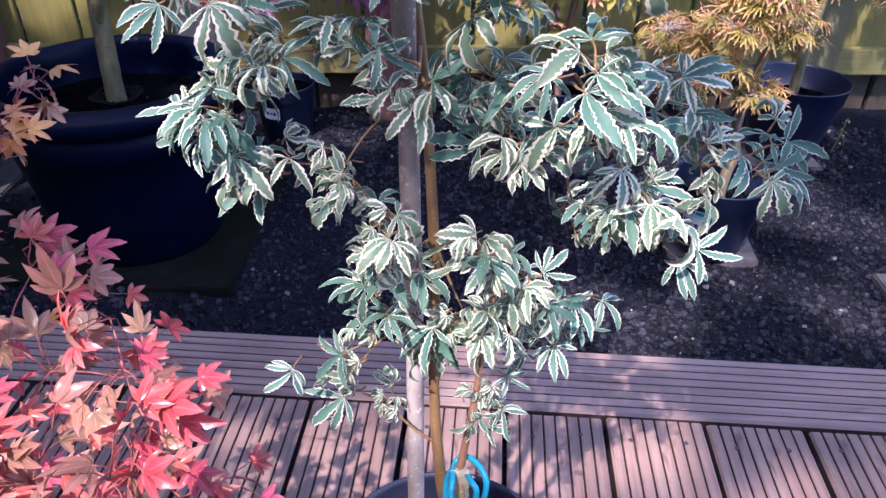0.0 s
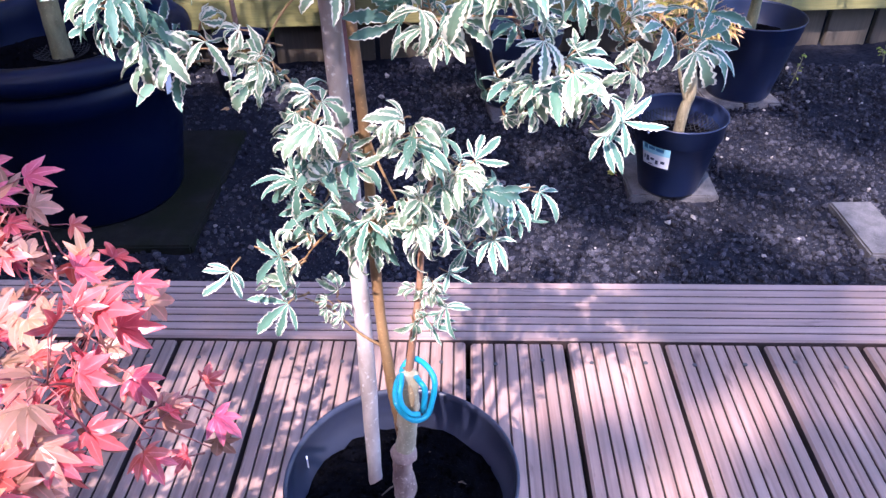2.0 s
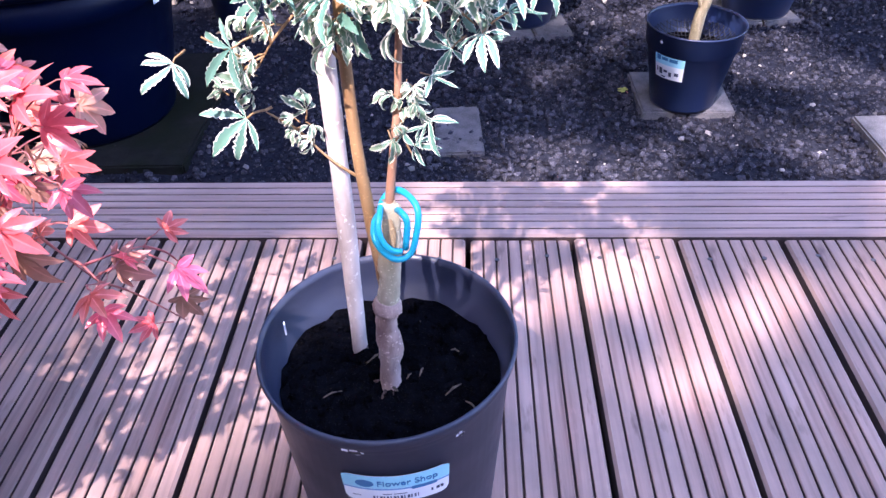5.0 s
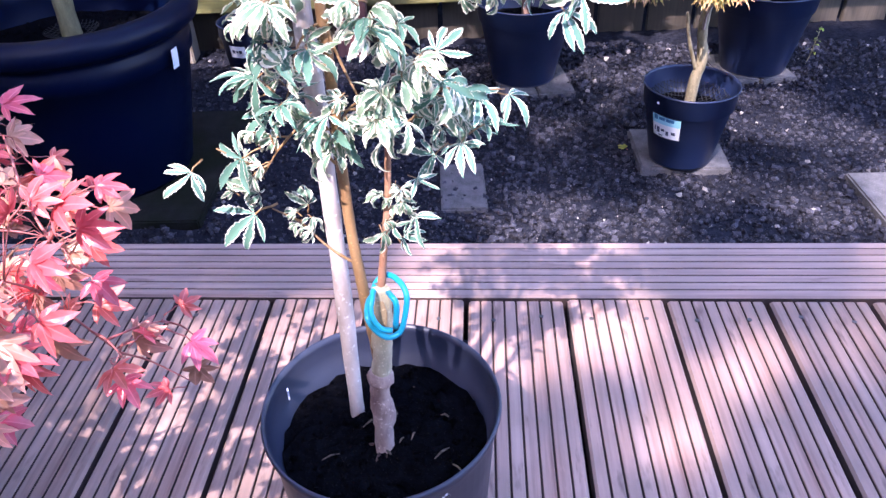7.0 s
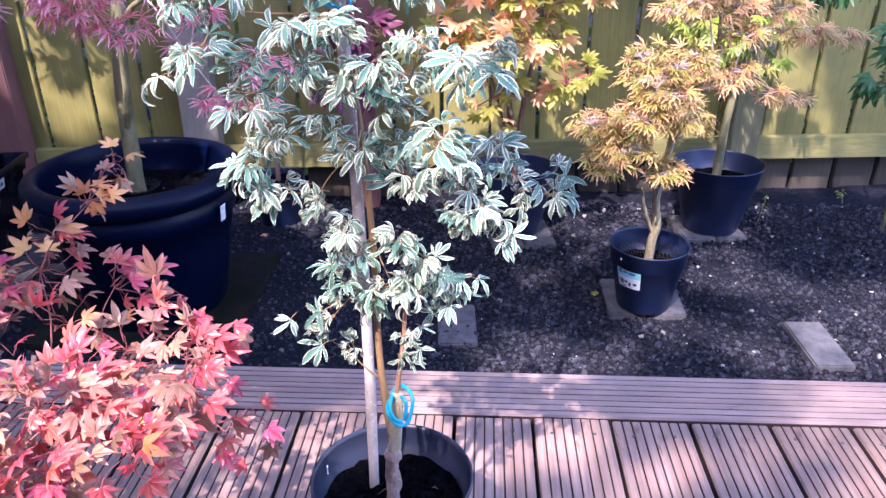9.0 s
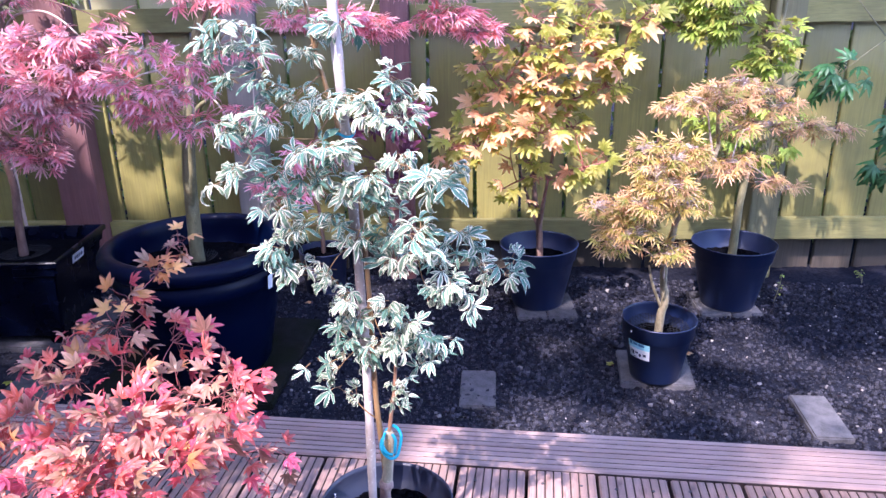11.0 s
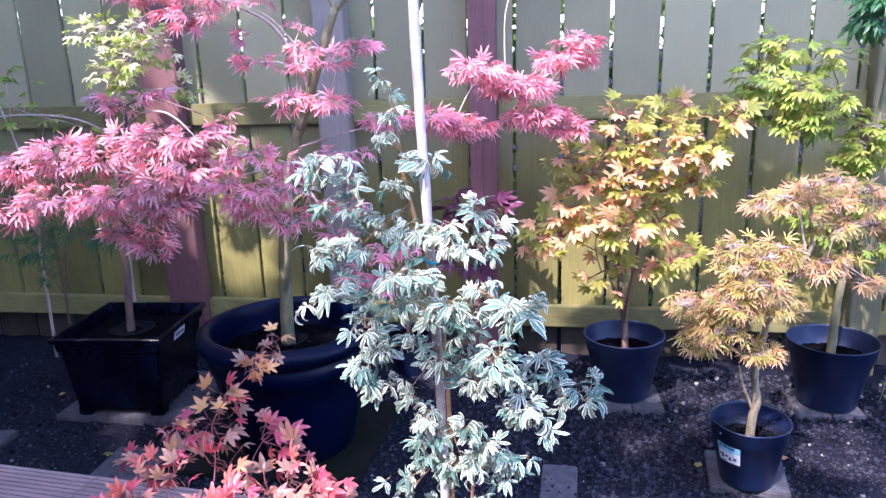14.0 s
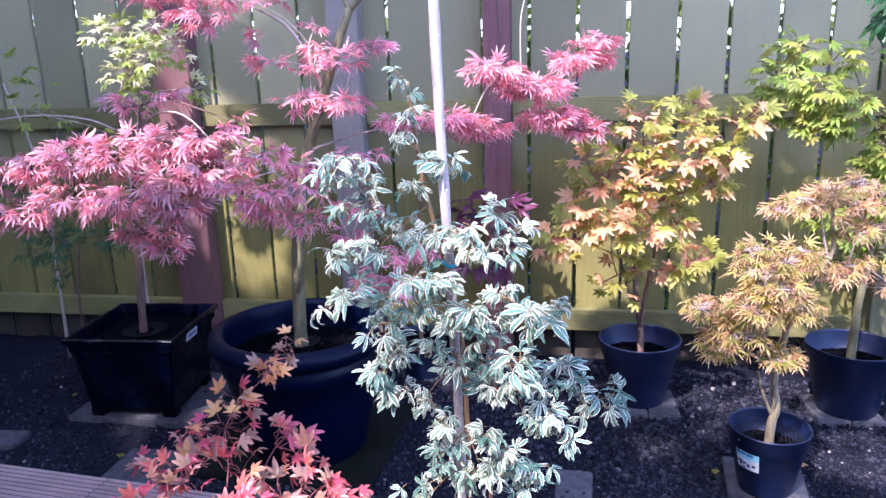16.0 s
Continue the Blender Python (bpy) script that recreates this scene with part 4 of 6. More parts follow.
PINK_MID = ((-0.86, 0.83, 0.62), (
    (-0.554, 0.600, 0.708, 0.05, 19),
    (-0.571, 0.600, 0.565, 0.04, 16),
    (-0.516, 0.550, 0.388, 0.05, 22),
    (-0.404, 0.550, 0.461, 0.06, 24),
    (-0.437, 0.500, 0.385, 0.05, 19),
    (-0.608, 0.600, 0.487, 0.04, 12),
))
PINK_RIGHT = ((-0.86, 0.84, 0.7), (
    (-0.484, 0.750, 0.773, 0.05, 48),
    (-0.363, 0.780, 0.777, 0.06, 60),
    (-0.248, 0.850, 0.901, 0.08, 95),
    (-0.277, 0.820, 0.749, 0.07, 76),
    (-0.153, 0.950, 0.848, 0.09, 123),
    (-0.110, 1.000, 0.763, 0.09, 109),
    (-0.036, 1.080, 0.922, 0.08, 81),
    (-0.004, 1.100, 0.970, 0.06, 55),
    (-0.017, 1.080, 0.721, 0.06, 48),
    (-0.174, 1.000, 1.163, 0.04, 27),
))
ROSE_RIGHT = ((-1.53, 0.96, 0.5), (
    (-1.300, 0.720, 0.731, 0.06, 33),
    (-1.129, 0.650, 0.723, 0.09, 68),
    (-1.018, 0.580, 0.670, 0.08, 58),
    (-1.004, 0.600, 0.745, 0.06, 33),
    (-1.091, 0.550, 0.628, 0.09, 68),
    (-1.064, 0.550, 0.565, 0.06, 38),
))
ROSE_LEFT = ((-1.53, 0.96, 0.5), (
    (-1.340, 0.650, 0.690, 0.1, 75),
    (-1.470, 0.620, 0.694, 0.1, 75),
    (-1.596, 0.600, 0.663, 0.1, 68),
    (-1.768, 0.600, 0.627, 0.1, 58),
    (-1.427, 0.550, 0.590, 0.09, 63),
    (-1.593, 0.550, 0.537, 0.09, 58),
))
ROSE_LOW = ((-1.53, 0.96, 0.45), (
    (-1.325, 0.580, 0.553, 0.08, 51),
    (-1.203, 0.550, 0.594, 0.08, 51),
    (-1.267, 0.700, 0.441, 0.07, 33),
    (-1.218, 0.680, 0.413, 0.05, 21),
    (-1.394, 0.750, 0.443, 0.05, 26),
))
ROSE_TOP = ((-1.53, 0.97, 0.62), (
    (-1.393, 0.850, 0.823, 0.07, 20),
    (-1.288, 0.850, 0.848, 0.05, 14),
    (-1.475, 0.850, 0.833, 0.04, 8),
    (-0.972, 0.700, 0.785, 0.035, 8),
))
AMBER_LEFT = ((0.1, 1.33, 0.22), (
    (-0.055, 1.150, 0.367, 0.06, 16),
    (-0.143, 1.120, 0.371, 0.055, 18),
    (-0.056, 1.150, 0.460, 0.055, 16),
    (0.052, 1.130, 0.412, 0.06, 21),
    (0.139, 1.100, 0.421, 0.06, 21),
    (0.016, 1.200, 0.211, 0.03, 6),
))
AMBER_MID = ((0.13, 1.33, 0.25), (
    (0.145, 1.220, 0.142, 0.02, 2),
    (0.170, 1.220, 0.241, 0.05, 10),
    (0.283, 1.200, 0.290, 0.05, 16),
    (0.244, 1.220, 0.415, 0.06, 21),
    (0.351, 1.200, 0.311, 0.03, 8),
    (0.087, 1.200, 0.301, 0.05, 10),
))
AMBER_HIGH = ((0.13, 1.33, 0.4), (
    (-0.043, 1.200, 0.617, 0.06, 16),
    (0.030, 1.180, 0.566, 0.07, 21),
    (0.152, 1.150, 0.563, 0.07, 24),
    (0.098, 1.200, 0.672, 0.07, 21),
    (0.201, 1.170, 0.658, 0.07, 21),
    (-0.024, 1.200, 0.525, 0.05, 10),
    (0.172, 1.200, 0.491, 0.06, 16),
))
AMBER_RIGHT = ((0.13, 1.33, 0.42), (
    (0.301, 1.170, 0.640, 0.07, 24),
    (0.340, 1.200, 0.548, 0.06, 18),
    (0.267, 1.200, 0.724, 0.06, 16),
    (0.384, 1.180, 0.639, 0.05, 16),
    (0.298, 1.200, 0.784, 0.035, 8),
    (0.114, 1.150, 0.756, 0.06, 14),
    (0.445, 1.200, 0.765, 0.04, 14),
    (0.414, 1.200, 0.731, 0.03, 8),
    (0.506, 1.220, 0.720, 0.02, 2),
))
HONEY_LOW = ((0.495, 0.815, 0.05), (
    (0.506, 0.760, 0.162, 0.05, 54),
    (0.335, 0.740, 0.198, 0.055, 54),
    (0.387, 0.720, 0.232, 0.05, 46),
    (0.297, 0.760, 0.290, 0.05, 46),
    (0.345, 0.740, 0.284, 0.04, 32),
))
HONEY_MID = ((0.51, 0.8, 0.22), (
    (0.407, 0.700, 0.317, 0.055, 63),
    (0.456, 0.690, 0.368, 0.06, 70),
    (0.529, 0.720, 0.317, 0.05, 46),
    (0.419, 0.720, 0.401, 0.06, 63),
    (0.485, 0.730, 0.430, 0.055, 54),
    (0.408, 0.760, 0.449, 0.05, 39),
    (0.528, 0.760, 0.453, 0.04, 32),
))
HONEY_CROWN = ((0.6, 0.9, 0.4), (
    (0.479, 0.840, 0.537, 0.045, 27),
    (0.531, 0.860, 0.561, 0.05, 32),
    (0.599, 0.890, 0.583, 0.055, 34),
    (0.679, 0.930, 0.599, 0.055, 34),
    (0.755, 0.950, 0.570, 0.055, 34),
    (0.805, 0.950, 0.530, 0.045, 27),
    (0.664, 0.900, 0.548, 0.055, 32),
    (0.576, 0.860, 0.541, 0.045, 24),
    (0.684, 0.880, 0.480, 0.05, 27),
    (0.761, 0.900, 0.487, 0.05, 32),
    (0.852, 0.930, 0.477, 0.05, 32),
    (0.920, 0.950, 0.465, 0.045, 27),
    (0.981, 0.970, 0.456, 0.03, 15),
    (0.625, 0.820, 0.378, 0.045, 27),
    (0.686, 0.840, 0.395, 0.05, 32),
    (0.766, 0.860, 0.337, 0.035, 20),
    (0.828, 0.880, 0.314, 0.025, 12),
))
GREEN_TOP = ((0.9, 1.42, 0.7), (
    (0.561, 1.400, 0.935, 0.084, 41),
    (0.530, 1.380, 0.848, 0.096, 48),
    (0.629, 1.360, 0.803, 0.096, 54),
    (0.695, 1.350, 0.759, 0.084, 48),
    (0.669, 1.360, 0.697, 0.072, 34),
    (0.731, 1.420, 0.913, 0.072, 20),
    (0.588, 1.380, 0.722, 0.06, 27),
))
GREEN_SIDE = ((0.9, 1.42, 0.5), (
    (0.865, 1.350, 0.635, 0.084, 34),
    (0.838, 1.350, 0.582, 0.072, 29),
    (0.892, 1.350, 0.687, 0.072, 24),
    (0.658, 1.380, 0.427, 0.072, 24),
    (0.747, 1.380, 0.372, 0.072, 24),
    (0.904, 1.380, 0.282, 0.084, 29),
    (0.924, 1.380, 0.432, 0.072, 24),
    (0.707, 1.400, 0.270, 0.06, 14),
))
FERNY_RIGHT = ((1.35, 1.35, 0.75), (
    (0.786, 1.300, 1.034, 0.06, 11),
    (0.829, 1.300, 1.056, 0.06, 11),
    (1.255, 1.300, 0.270, 0.06, 11),
    (1.253, 1.300, 0.397, 0.05, 8),
    (1.088, 1.400, 0.556, 0.06, 11),
    (1.031, 1.420, 0.518, 0.05, 8),
))
LEMON = ((-1.95, 1.3, 0.35), (
    (-1.650, 1.150, 1.072, 0.06, 27),
    (-1.745, 1.150, 1.066, 0.05, 24),
    (-1.548, 1.120, 0.982, 0.08, 54),
    (-1.610, 1.100, 0.925, 0.07, 48),
    (-1.454, 1.150, 0.998, 0.07, 41),
    (-1.546, 1.200, 1.079, 0.07, 34),
    (-1.389, 1.200, 0.867, 0.04, 20),
    (-1.589, 1.120, 0.855, 0.05, 24),
))
LEAFY_LEFT = ((-2.2, 1.3, 0.2), (
    (-2.066, 1.200, 0.891, 0.07, 6),
    (-2.161, 1.200, 0.806, 0.08, 8),
    (-2.177, 1.220, 0.956, 0.06, 5),
    (-2.012, 1.200, 0.762, 0.06, 5),
    (-1.818, 1.200, 0.707, 0.05, 4),
))
FINE_LEFT = ((-2.0, 1.25, 0.05), (
    (-2.124, 1.150, 0.325, 0.08, 22),
    (-2.026, 1.150, 0.282, 0.08, 22),
    (-1.864, 1.150, 0.321, 0.06, 14),
    (-1.767, 1.120, 0.310, 0.05, 11),
    (-2.147, 1.100, 0.514, 0.06, 11),
    (-2.123, 1.200, 0.136, 0.04, 7),
    (-2.219, 1.150, 0.253, 0.06, 14),
))
PLUM = ((-0.68, 1.4, 0.12), (
    (-0.477, 1.350, 0.430, 0.05, 4),
    (-0.374, 1.350, 0.411, 0.06, 5),
    (-0.292, 1.350, 0.392, 0.05, 4),
    (-0.419, 1.350, 0.241, 0.06, 5),
    (-0.522, 1.350, 0.345, 0.06, 4),
    (-0.320, 1.380, 0.237, 0.05, 3),
))


# ---- potted maples ----
def bars(parent, centre, radius, rows, lift=0.0016, mat=None):
    """Unreadable print as plain bars: rows of start angle, end angle, low and high z."""
    for a0, a1, z0, z1 in rows:
        part("print_bar", curved_patch(centre, radius, a0, a1, z0, z1, lift, 4), mat or INK, parent)


def written(text, height, at, turn, mat, parent, tilt=90, bend=None):
    cu = bpy.data.curves.new("lettering", "FONT")
    cu.body, cu.size, cu.extrude, cu.align_x = text, height, 0.0002, "CENTER"
    tmp = new("lettering_source", cu)
    dg = bpy.context.evaluated_depsgraph_get()
    me = bpy.data.meshes.new_from_object(tmp.evaluated_get(dg))
    bpy.data.objects.remove(tmp)
    me.materials.clear()
    me.materials.append(mat)
    me.transform(pose(*at, tilt, 0, turn)) if bend is None else None
    if bend:
        (cx, cy, mid, rad, z0, slope) = bend
        for v in me.vertices:
            a = radians(mid) + v.co.x / rad
            r = rad + 0.0018 + v.co.z
            v.co = (cx + r * math.cos(a), cy + r * math.sin(a), z0 + v.co.y + slope * v.co.x)
    ob = new("lettering", me)
    ob.parent = parent
    return ob


def variegated_maple():
    C = (-0.055, -0.373)
    root = thing("potted_maple", (*C, 0), "variegated cream-edged blue-green maple staked in a black pot", "potted tree", "potted maples")
    H, RT, RB = 0.212, 0.0895, 0.072
    prof = [(RB * 0.9, 0.004), (RB, 0.0), (RB + 0.002, 0.004), (RT - 0.004, H - 0.014), (RT - 0.001, H - 0.009), (RT + 0.0005, H - 0.002), (RT, H), (RT - 0.0018, H + 0.0006), (RT - 0.0030, H - 0.006), (RT - 0.0055, H - 0.030),
            (RT - 0.009, H - 0.032), (RB - 0.002, 0.1), (0.004, 0.09)]
    pot = part("pot", lathe(prof, (*C, 0), 64, 0.008, 0.4), GREY_POT, root, smooth=True)
    compost_disc(root, C, RT - 0.010, 0.173, 21)
    rad = lambda z: RB + 0.002 + (RT - 0.004 - RB - 0.002) * z / (H - 0.014)
    part("label", curved_patch(C, rad, 252, 301, 0.1385, 0.171, 0.0009, 14, 3.0, 3.0), PAPER, pot, "white and pale blue shop label")
    part("label_band", curved_patch(C, rad, 252, 301, 0.1565, 0.171, 0.0013, 14, 0.0, 3.0), PAPER_BLUE, pot, "pale blue printed band")
    part("label_stripe", curved_patch(C, rad, 252, 301, 0.1545, 0.1563, 0.0013, 14), STRIPE_BLUE, pot)
    part("label_patch", curved_patch(C, rad, 283, 295, 0.1535, 0.1572, 0.0016, 6, 1.0, 1.0), INK_BLUE, pot, "dark blue printed flash")
    bm = bmesh.new()
    disc = [(radians(262.5) + 0.0060 * math.cos(k * math.pi / 12) / rad(0.163), 0.163 + 0.0042 * math.sin(k * math.pi / 12)) for k in range(24)]
    bm.faces.new([bm.verts.new((C[0] + (rad(h) + 0.0019) * math.cos(q), C[1] + (rad(h) + 0.0019) * math.sin(q), h)) for q, h in disc])
    part("emblem", bm, INK_BLUE, pot, "dark blue oval emblem")
    written("Flower Shop", 0.0078, (0, 0, 0), 0, INK_BLUE, pot, bend=(C[0], C[1], 281.5, rad(0.162), 0.1608, 0.02))
    stripes = [(265.5 + 1.55 * k, 265.5 + 1.55 * k + (0.9, 0.5, 1.1, 0.7)[k % 4], 0.1435, 0.1475) for k in range(14)]
    bars(pot, C, rad, (*stripes, (270, 274, 0.1495, 0.1505), (275, 281, 0.1495, 0.1505), (292, 293, 0.1455, 0.149), (294.5, 296, 0.1455, 0.149), (296.6, 298, 0.1455, 0.149), (256, 260, 0.1465, 0.1472)))
    for a, z, w in ((260, 0.1985, 4.2), (306, 0.1965, 1.8)):
        for da, dz, k in ((-0.8, 0.0, 0.7), (0.1, 0.0012, 0.8), (0.9, -0.0008, 0.5), (0.5, -0.0024, 0.4)):
            part("torn_rim", curved_patch(C, rad, a + w * (da - k * 0.5), a + w * (da + k * 0.5), z + dz - 0.0016 * k, z + dz + 0.0018 * k, 0.0014, 4), PAPER, pot, "whitened torn plastic at a hanger hole")
        part("hanger_hole", curved_patch(C, rad, a - w * 0.35, a + w * 0.9, z - 0.0016, z + 0.0010, 0.0020, 4, 0.4, 0.4), SCREW, pot, "dark hanger hole")
    part("price_scrap", block((0.004, 0.0012, 0.011), (C[0] - 0.078, C[1] + 0.022, 0.196), -74, 0.0004), PAPER, pot, "torn white scrap of sticker")
    # cane, leader, grafted stump, tie
    cane = [(-0.0795, -0.351, 0.12), (-0.079, -0.352, 0.19), (-0.0775, -0.350, 0.35), (-0.078, -0.352, 0.50), (-0.080, -0.360, 0.65), (-0.084, -0.368, 0.80), (-0.088, -0.370, 0.95), (-0.091, -0.370, 1.12), (-0.094, -0.370, 1.32)]
    line = curve_through(cane, 8)
    bm = bmesh.new()
    tube_into(bm, line, [0.0057 * (1 + (0.16 if i % 9 == 4 else 0.07 if i % 9 in (3, 5) else 0)) for i in range(len(line))], 14)
    for v in bm.verts:
        v.co += 0.0007 * noise.noise_vector(Vector((v.co.x * 150, v.co.y * 150, v.co.z * 60)))
    part("bamboo_cane", bm, BAMBOO, root, "pinkish-grey weathered bamboo cane with ringed joints", True)
    leader = trunk_part(root, [(-0.0505, -0.384, 0.262), (-0.0545, -0.374, 0.280), (-0.0585, -0.367, 0.300), (-0.0606, -0.366, 0.327), (-0.0627, -0.366, 0.359), (-0.0639, -0.366, 0.409), (-0.064, -0.366, 0.50), (-0.075, -0.345, 0.62), (-0.098, -0.338, 0.72), (-0.118, -0.335, 0.80), (-0.128, -0.33, 0.86), (-0.135, -0.33, 0.92)], 0.0044, 0.0020, BARK_ORANGE, "stem", 0.05, 10, 3)
    kn = random.Random(9)

    def knobbly(places, radii, rough):
        bm = bmesh.new()
        line = curve_through(places, 6)
        wide = [v.x for v in curve_through([(r, 0, 0) for r in radii], 6)]
        tube_into(bm, line, [w * (1 + kn.uniform(-0.04, 0.05)) for w in wide], 20)
        for v in bm.verts:
            v.co += rough * noise.noise_vector(v.co * 140) + 0.5 * rough * noise.noise_vector(v.co * 420)
        return bm
    part("trunk", knobbly([(-0.0545, -0.387, 0.163), (-0.0535, -0.387, 0.180), (-0.0525, -0.386, 0.200), (-0.0515, -0.385, 0.216), (-0.0530, -0.385, 0.232), (-0.0515, -0.385, 0.243), (-0.0510, -0.385, 0.251), (-0.0500, -0.385, 0.258)],
                          (0.0078, 0.0071, 0.0072, 0.0086, 0.0070, 0.0072, 0.0094, 0.0070), 0.0016), BARK_STOCK, root, "thick knobbly mauve-brown rootstock", True)
    bm = knobbly([(-0.0502, -0.385, 0.254), (-0.0485, -0.385, 0.268), (-0.0475, -0.384, 0.282), (-0.0465, -0.384, 0.296), (-0.0455, -0.383, 0.312), (-0.0450, -0.382, 0.329)], (0.0070, 0.0068, 0.0070, 0.0074, 0.0072, 0.0062), 0.0010)
    slope = lambda z: -0.3912 + 0.25 * (z - 0.296)
    for v in bm.verts:
        if v.co.z > 0.296:
            v.co.y = max(v.co.y, slope(v.co.z) + 0.0006 * noise.noise(v.co * 300))
        if v.co.z > 0.318:
            v.co.z += 0.004 * noise.noise(v.co * 190)
    part("stock", bm, BARK_GRAFT, root, "pale greenish grafted stock sawn off slantwise", True)
    bm = bmesh.new()
    rows = []
    for k in range(9):
        z, w = 0.300 + 0.0028 * k, 0.0046 * math.sin(math.pi * (k + 1.2) / 11)
        rows.append([bm.verts.new((-0.0458 + w * q, slope(z) - 0.0019 + 0.0011 * noise.noise(Vector((q * 2, z * 320, 1))), z)) for q in (-1, -0.5, 0, 0.5, 1)])
    for a, b in zip(rows, rows[1:]):
        for k in range(4):
            bm.faces.new((a[k], a[k + 1], b[k + 1], b[k]))
    part("cut_face", bm, CUT_WOOD, root, "rough brown cut face of the stock", True)
    trunk_part(root, [(-0.0452, -0.379, 0.318), (-0.0445, -0.378, 0.332), (-0.041, -0.375, 0.36), (-0.037, -0.371, 0.39), (-0.034, -0.368, 0.43), (-0.028, -0.368, 0.47)], 0.0030, 0.0016, BARK_SHOOT, "shoot", 0.04, 8, 4)
    bm = bmesh.new()
    band = curve_through(((-0.0354, -0.3960, 0.3082), (-0.0336, -0.3960, 0.3272), (-0.0369, -0.3920, 0.3315), (-0.0434, -0.3750, 0.3216), (-0.0512, -0.3700, 0.3154), (-0.0539, -0.3840, 0.3190), (-0.0529, -0.3960, 0.3159), (-0.0477, -0.3985, 0.3072), (-0.0402, -0.3990, 0.3024), (-0.0329, -0.3960, 0.3043), (-0.0294, -0.3940, 0.3144), (-0.0274, -0.3900, 0.3280), (-0.0304, -0.3840, 0.3338), (-0.0376, -0.3760, 0.3351), (-0.0442, -0.3720, 0.3324), (-0.0493, -0.3760, 0.3282), (-0.0495, -0.3920, 0.3295), (-0.0501, -0.3975, 0.3242), (-0.0481, -0.4000, 0.3170), (-0.0432, -0.4005, 0.3106), (-0.0374, -0.3990, 0.3085)), 4)
    tube_into(bm, band, [0.0020] * len(band), 8)
    part("tie", bm, BLUE_TIE, root, "bright blue looped plant tie", True)
    bm = bmesh.new()
    tube_into(bm, [(-0.084 + 0.0115 * math.cos(a), -0.360 + 0.0125 * math.sin(a), 0.712 + 0.003 * math.sin(2 * a)) for a in np.linspace(0, 2 * math.pi, 20)], [0.0016] * 20, 6)
    part("tie", bm, BLUE_TIE, root, "bright blue looped plant tie", True)
    rng = random.Random(4)
    for k in range(10):
        a, r = rng.uniform(0, 6.28), rng.uniform(0.012, 0.075)
        bm = bmesh.new()
        p = Vector((C[0] + r * math.cos(a), C[1] + r * math.sin(a), 0.180))
        d = Vector((rng.uniform(-1, 1), rng.uniform(-1, 1), 0.05)) * rng.uniform(0.008, 0.02)
        tube_into(bm, [p, p + d * 0.5 + Vector((0, 0, 0.002)), p + d], [0.0005, rng.uniform(0.0006, 0.0015), 0.0004], 5)
        part("bark_chip", bm, CHIP, root, "dry twig and bark chip on the compost")
    for ang in (0.3, 2.9, 4.4, 5.1):
        p = Vector((-0.0545, -0.387, 0.1795))
        d = Vector((math.cos(ang), math.sin(ang), 0))
        bm = bmesh.new()
        tube_into(bm, [p, p + d * 0.012 - Vector((0, 0, 0.002)), p + d * 0.030 - Vector((0, 0, 0.007))], [0.0014, 0.0011, 0.0006], 6)
        part("surface_root", bm, ROOT_BARK, root, smooth=True)
    shape = dict(lobes=5, size=0.0300, width=0.108, spread=92, droop=0.30, fold=0.38, teeth=0.16, petiole=0.017, twist=0.55, back=0.40, stations=18, wave=0.22, peak=1.12, neck=0.10, curl=0.95)
    green = leaf_set(LEAF_VARIEGATED, BARK_ORANGE, 12, seed=100, **shape)
    cream = leaf_set(LEAF_CREAM, BARK_ORANGE, 8, seed=130, **{**shape, "size": 0.024, "width": 0.14, "droop": 0.8, "twist": 0.9, "wave": 0.7, "petiole": 0.010, "curl": 3.2})
    curled = leaf_set(LEAF_CREAM, BARK_ORANGE, 7, seed=160, **{**shape, "size": 0.030, "width": 0.125, "twist": 0.8, "curl": 2.6})
    rng = random.Random(17)
    tufts(root, leader, [VARIEGATED_TOP, VARIEGATED_UPPER_LEFT, VARIEGATED_LEFT_DROOP, VARIEGATED_RIGHT_HIGH, VARIEGATED_CENTRE, VARIEGATED_RIGHT_SPIKE, VARIEGATED_LEFT_MID, VARIEGATED_RIGHT_MID, VARIEGATED_LOW, VARIEGATED_SIDE_HIGH, VARIEGATED_SIDE_LOW],
          green + curled, cream, BARK_ORANGE, rng)
    tufts(root, [Vector((-0.034, -0.368, 0.43)), Vector((-0.0375, -0.371, 0.375)), Vector((-0.042, -0.372, 0.34))], [VARIEGATED_GRAFT], green, cream, BARK_ORANGE, rng, 0.0012)


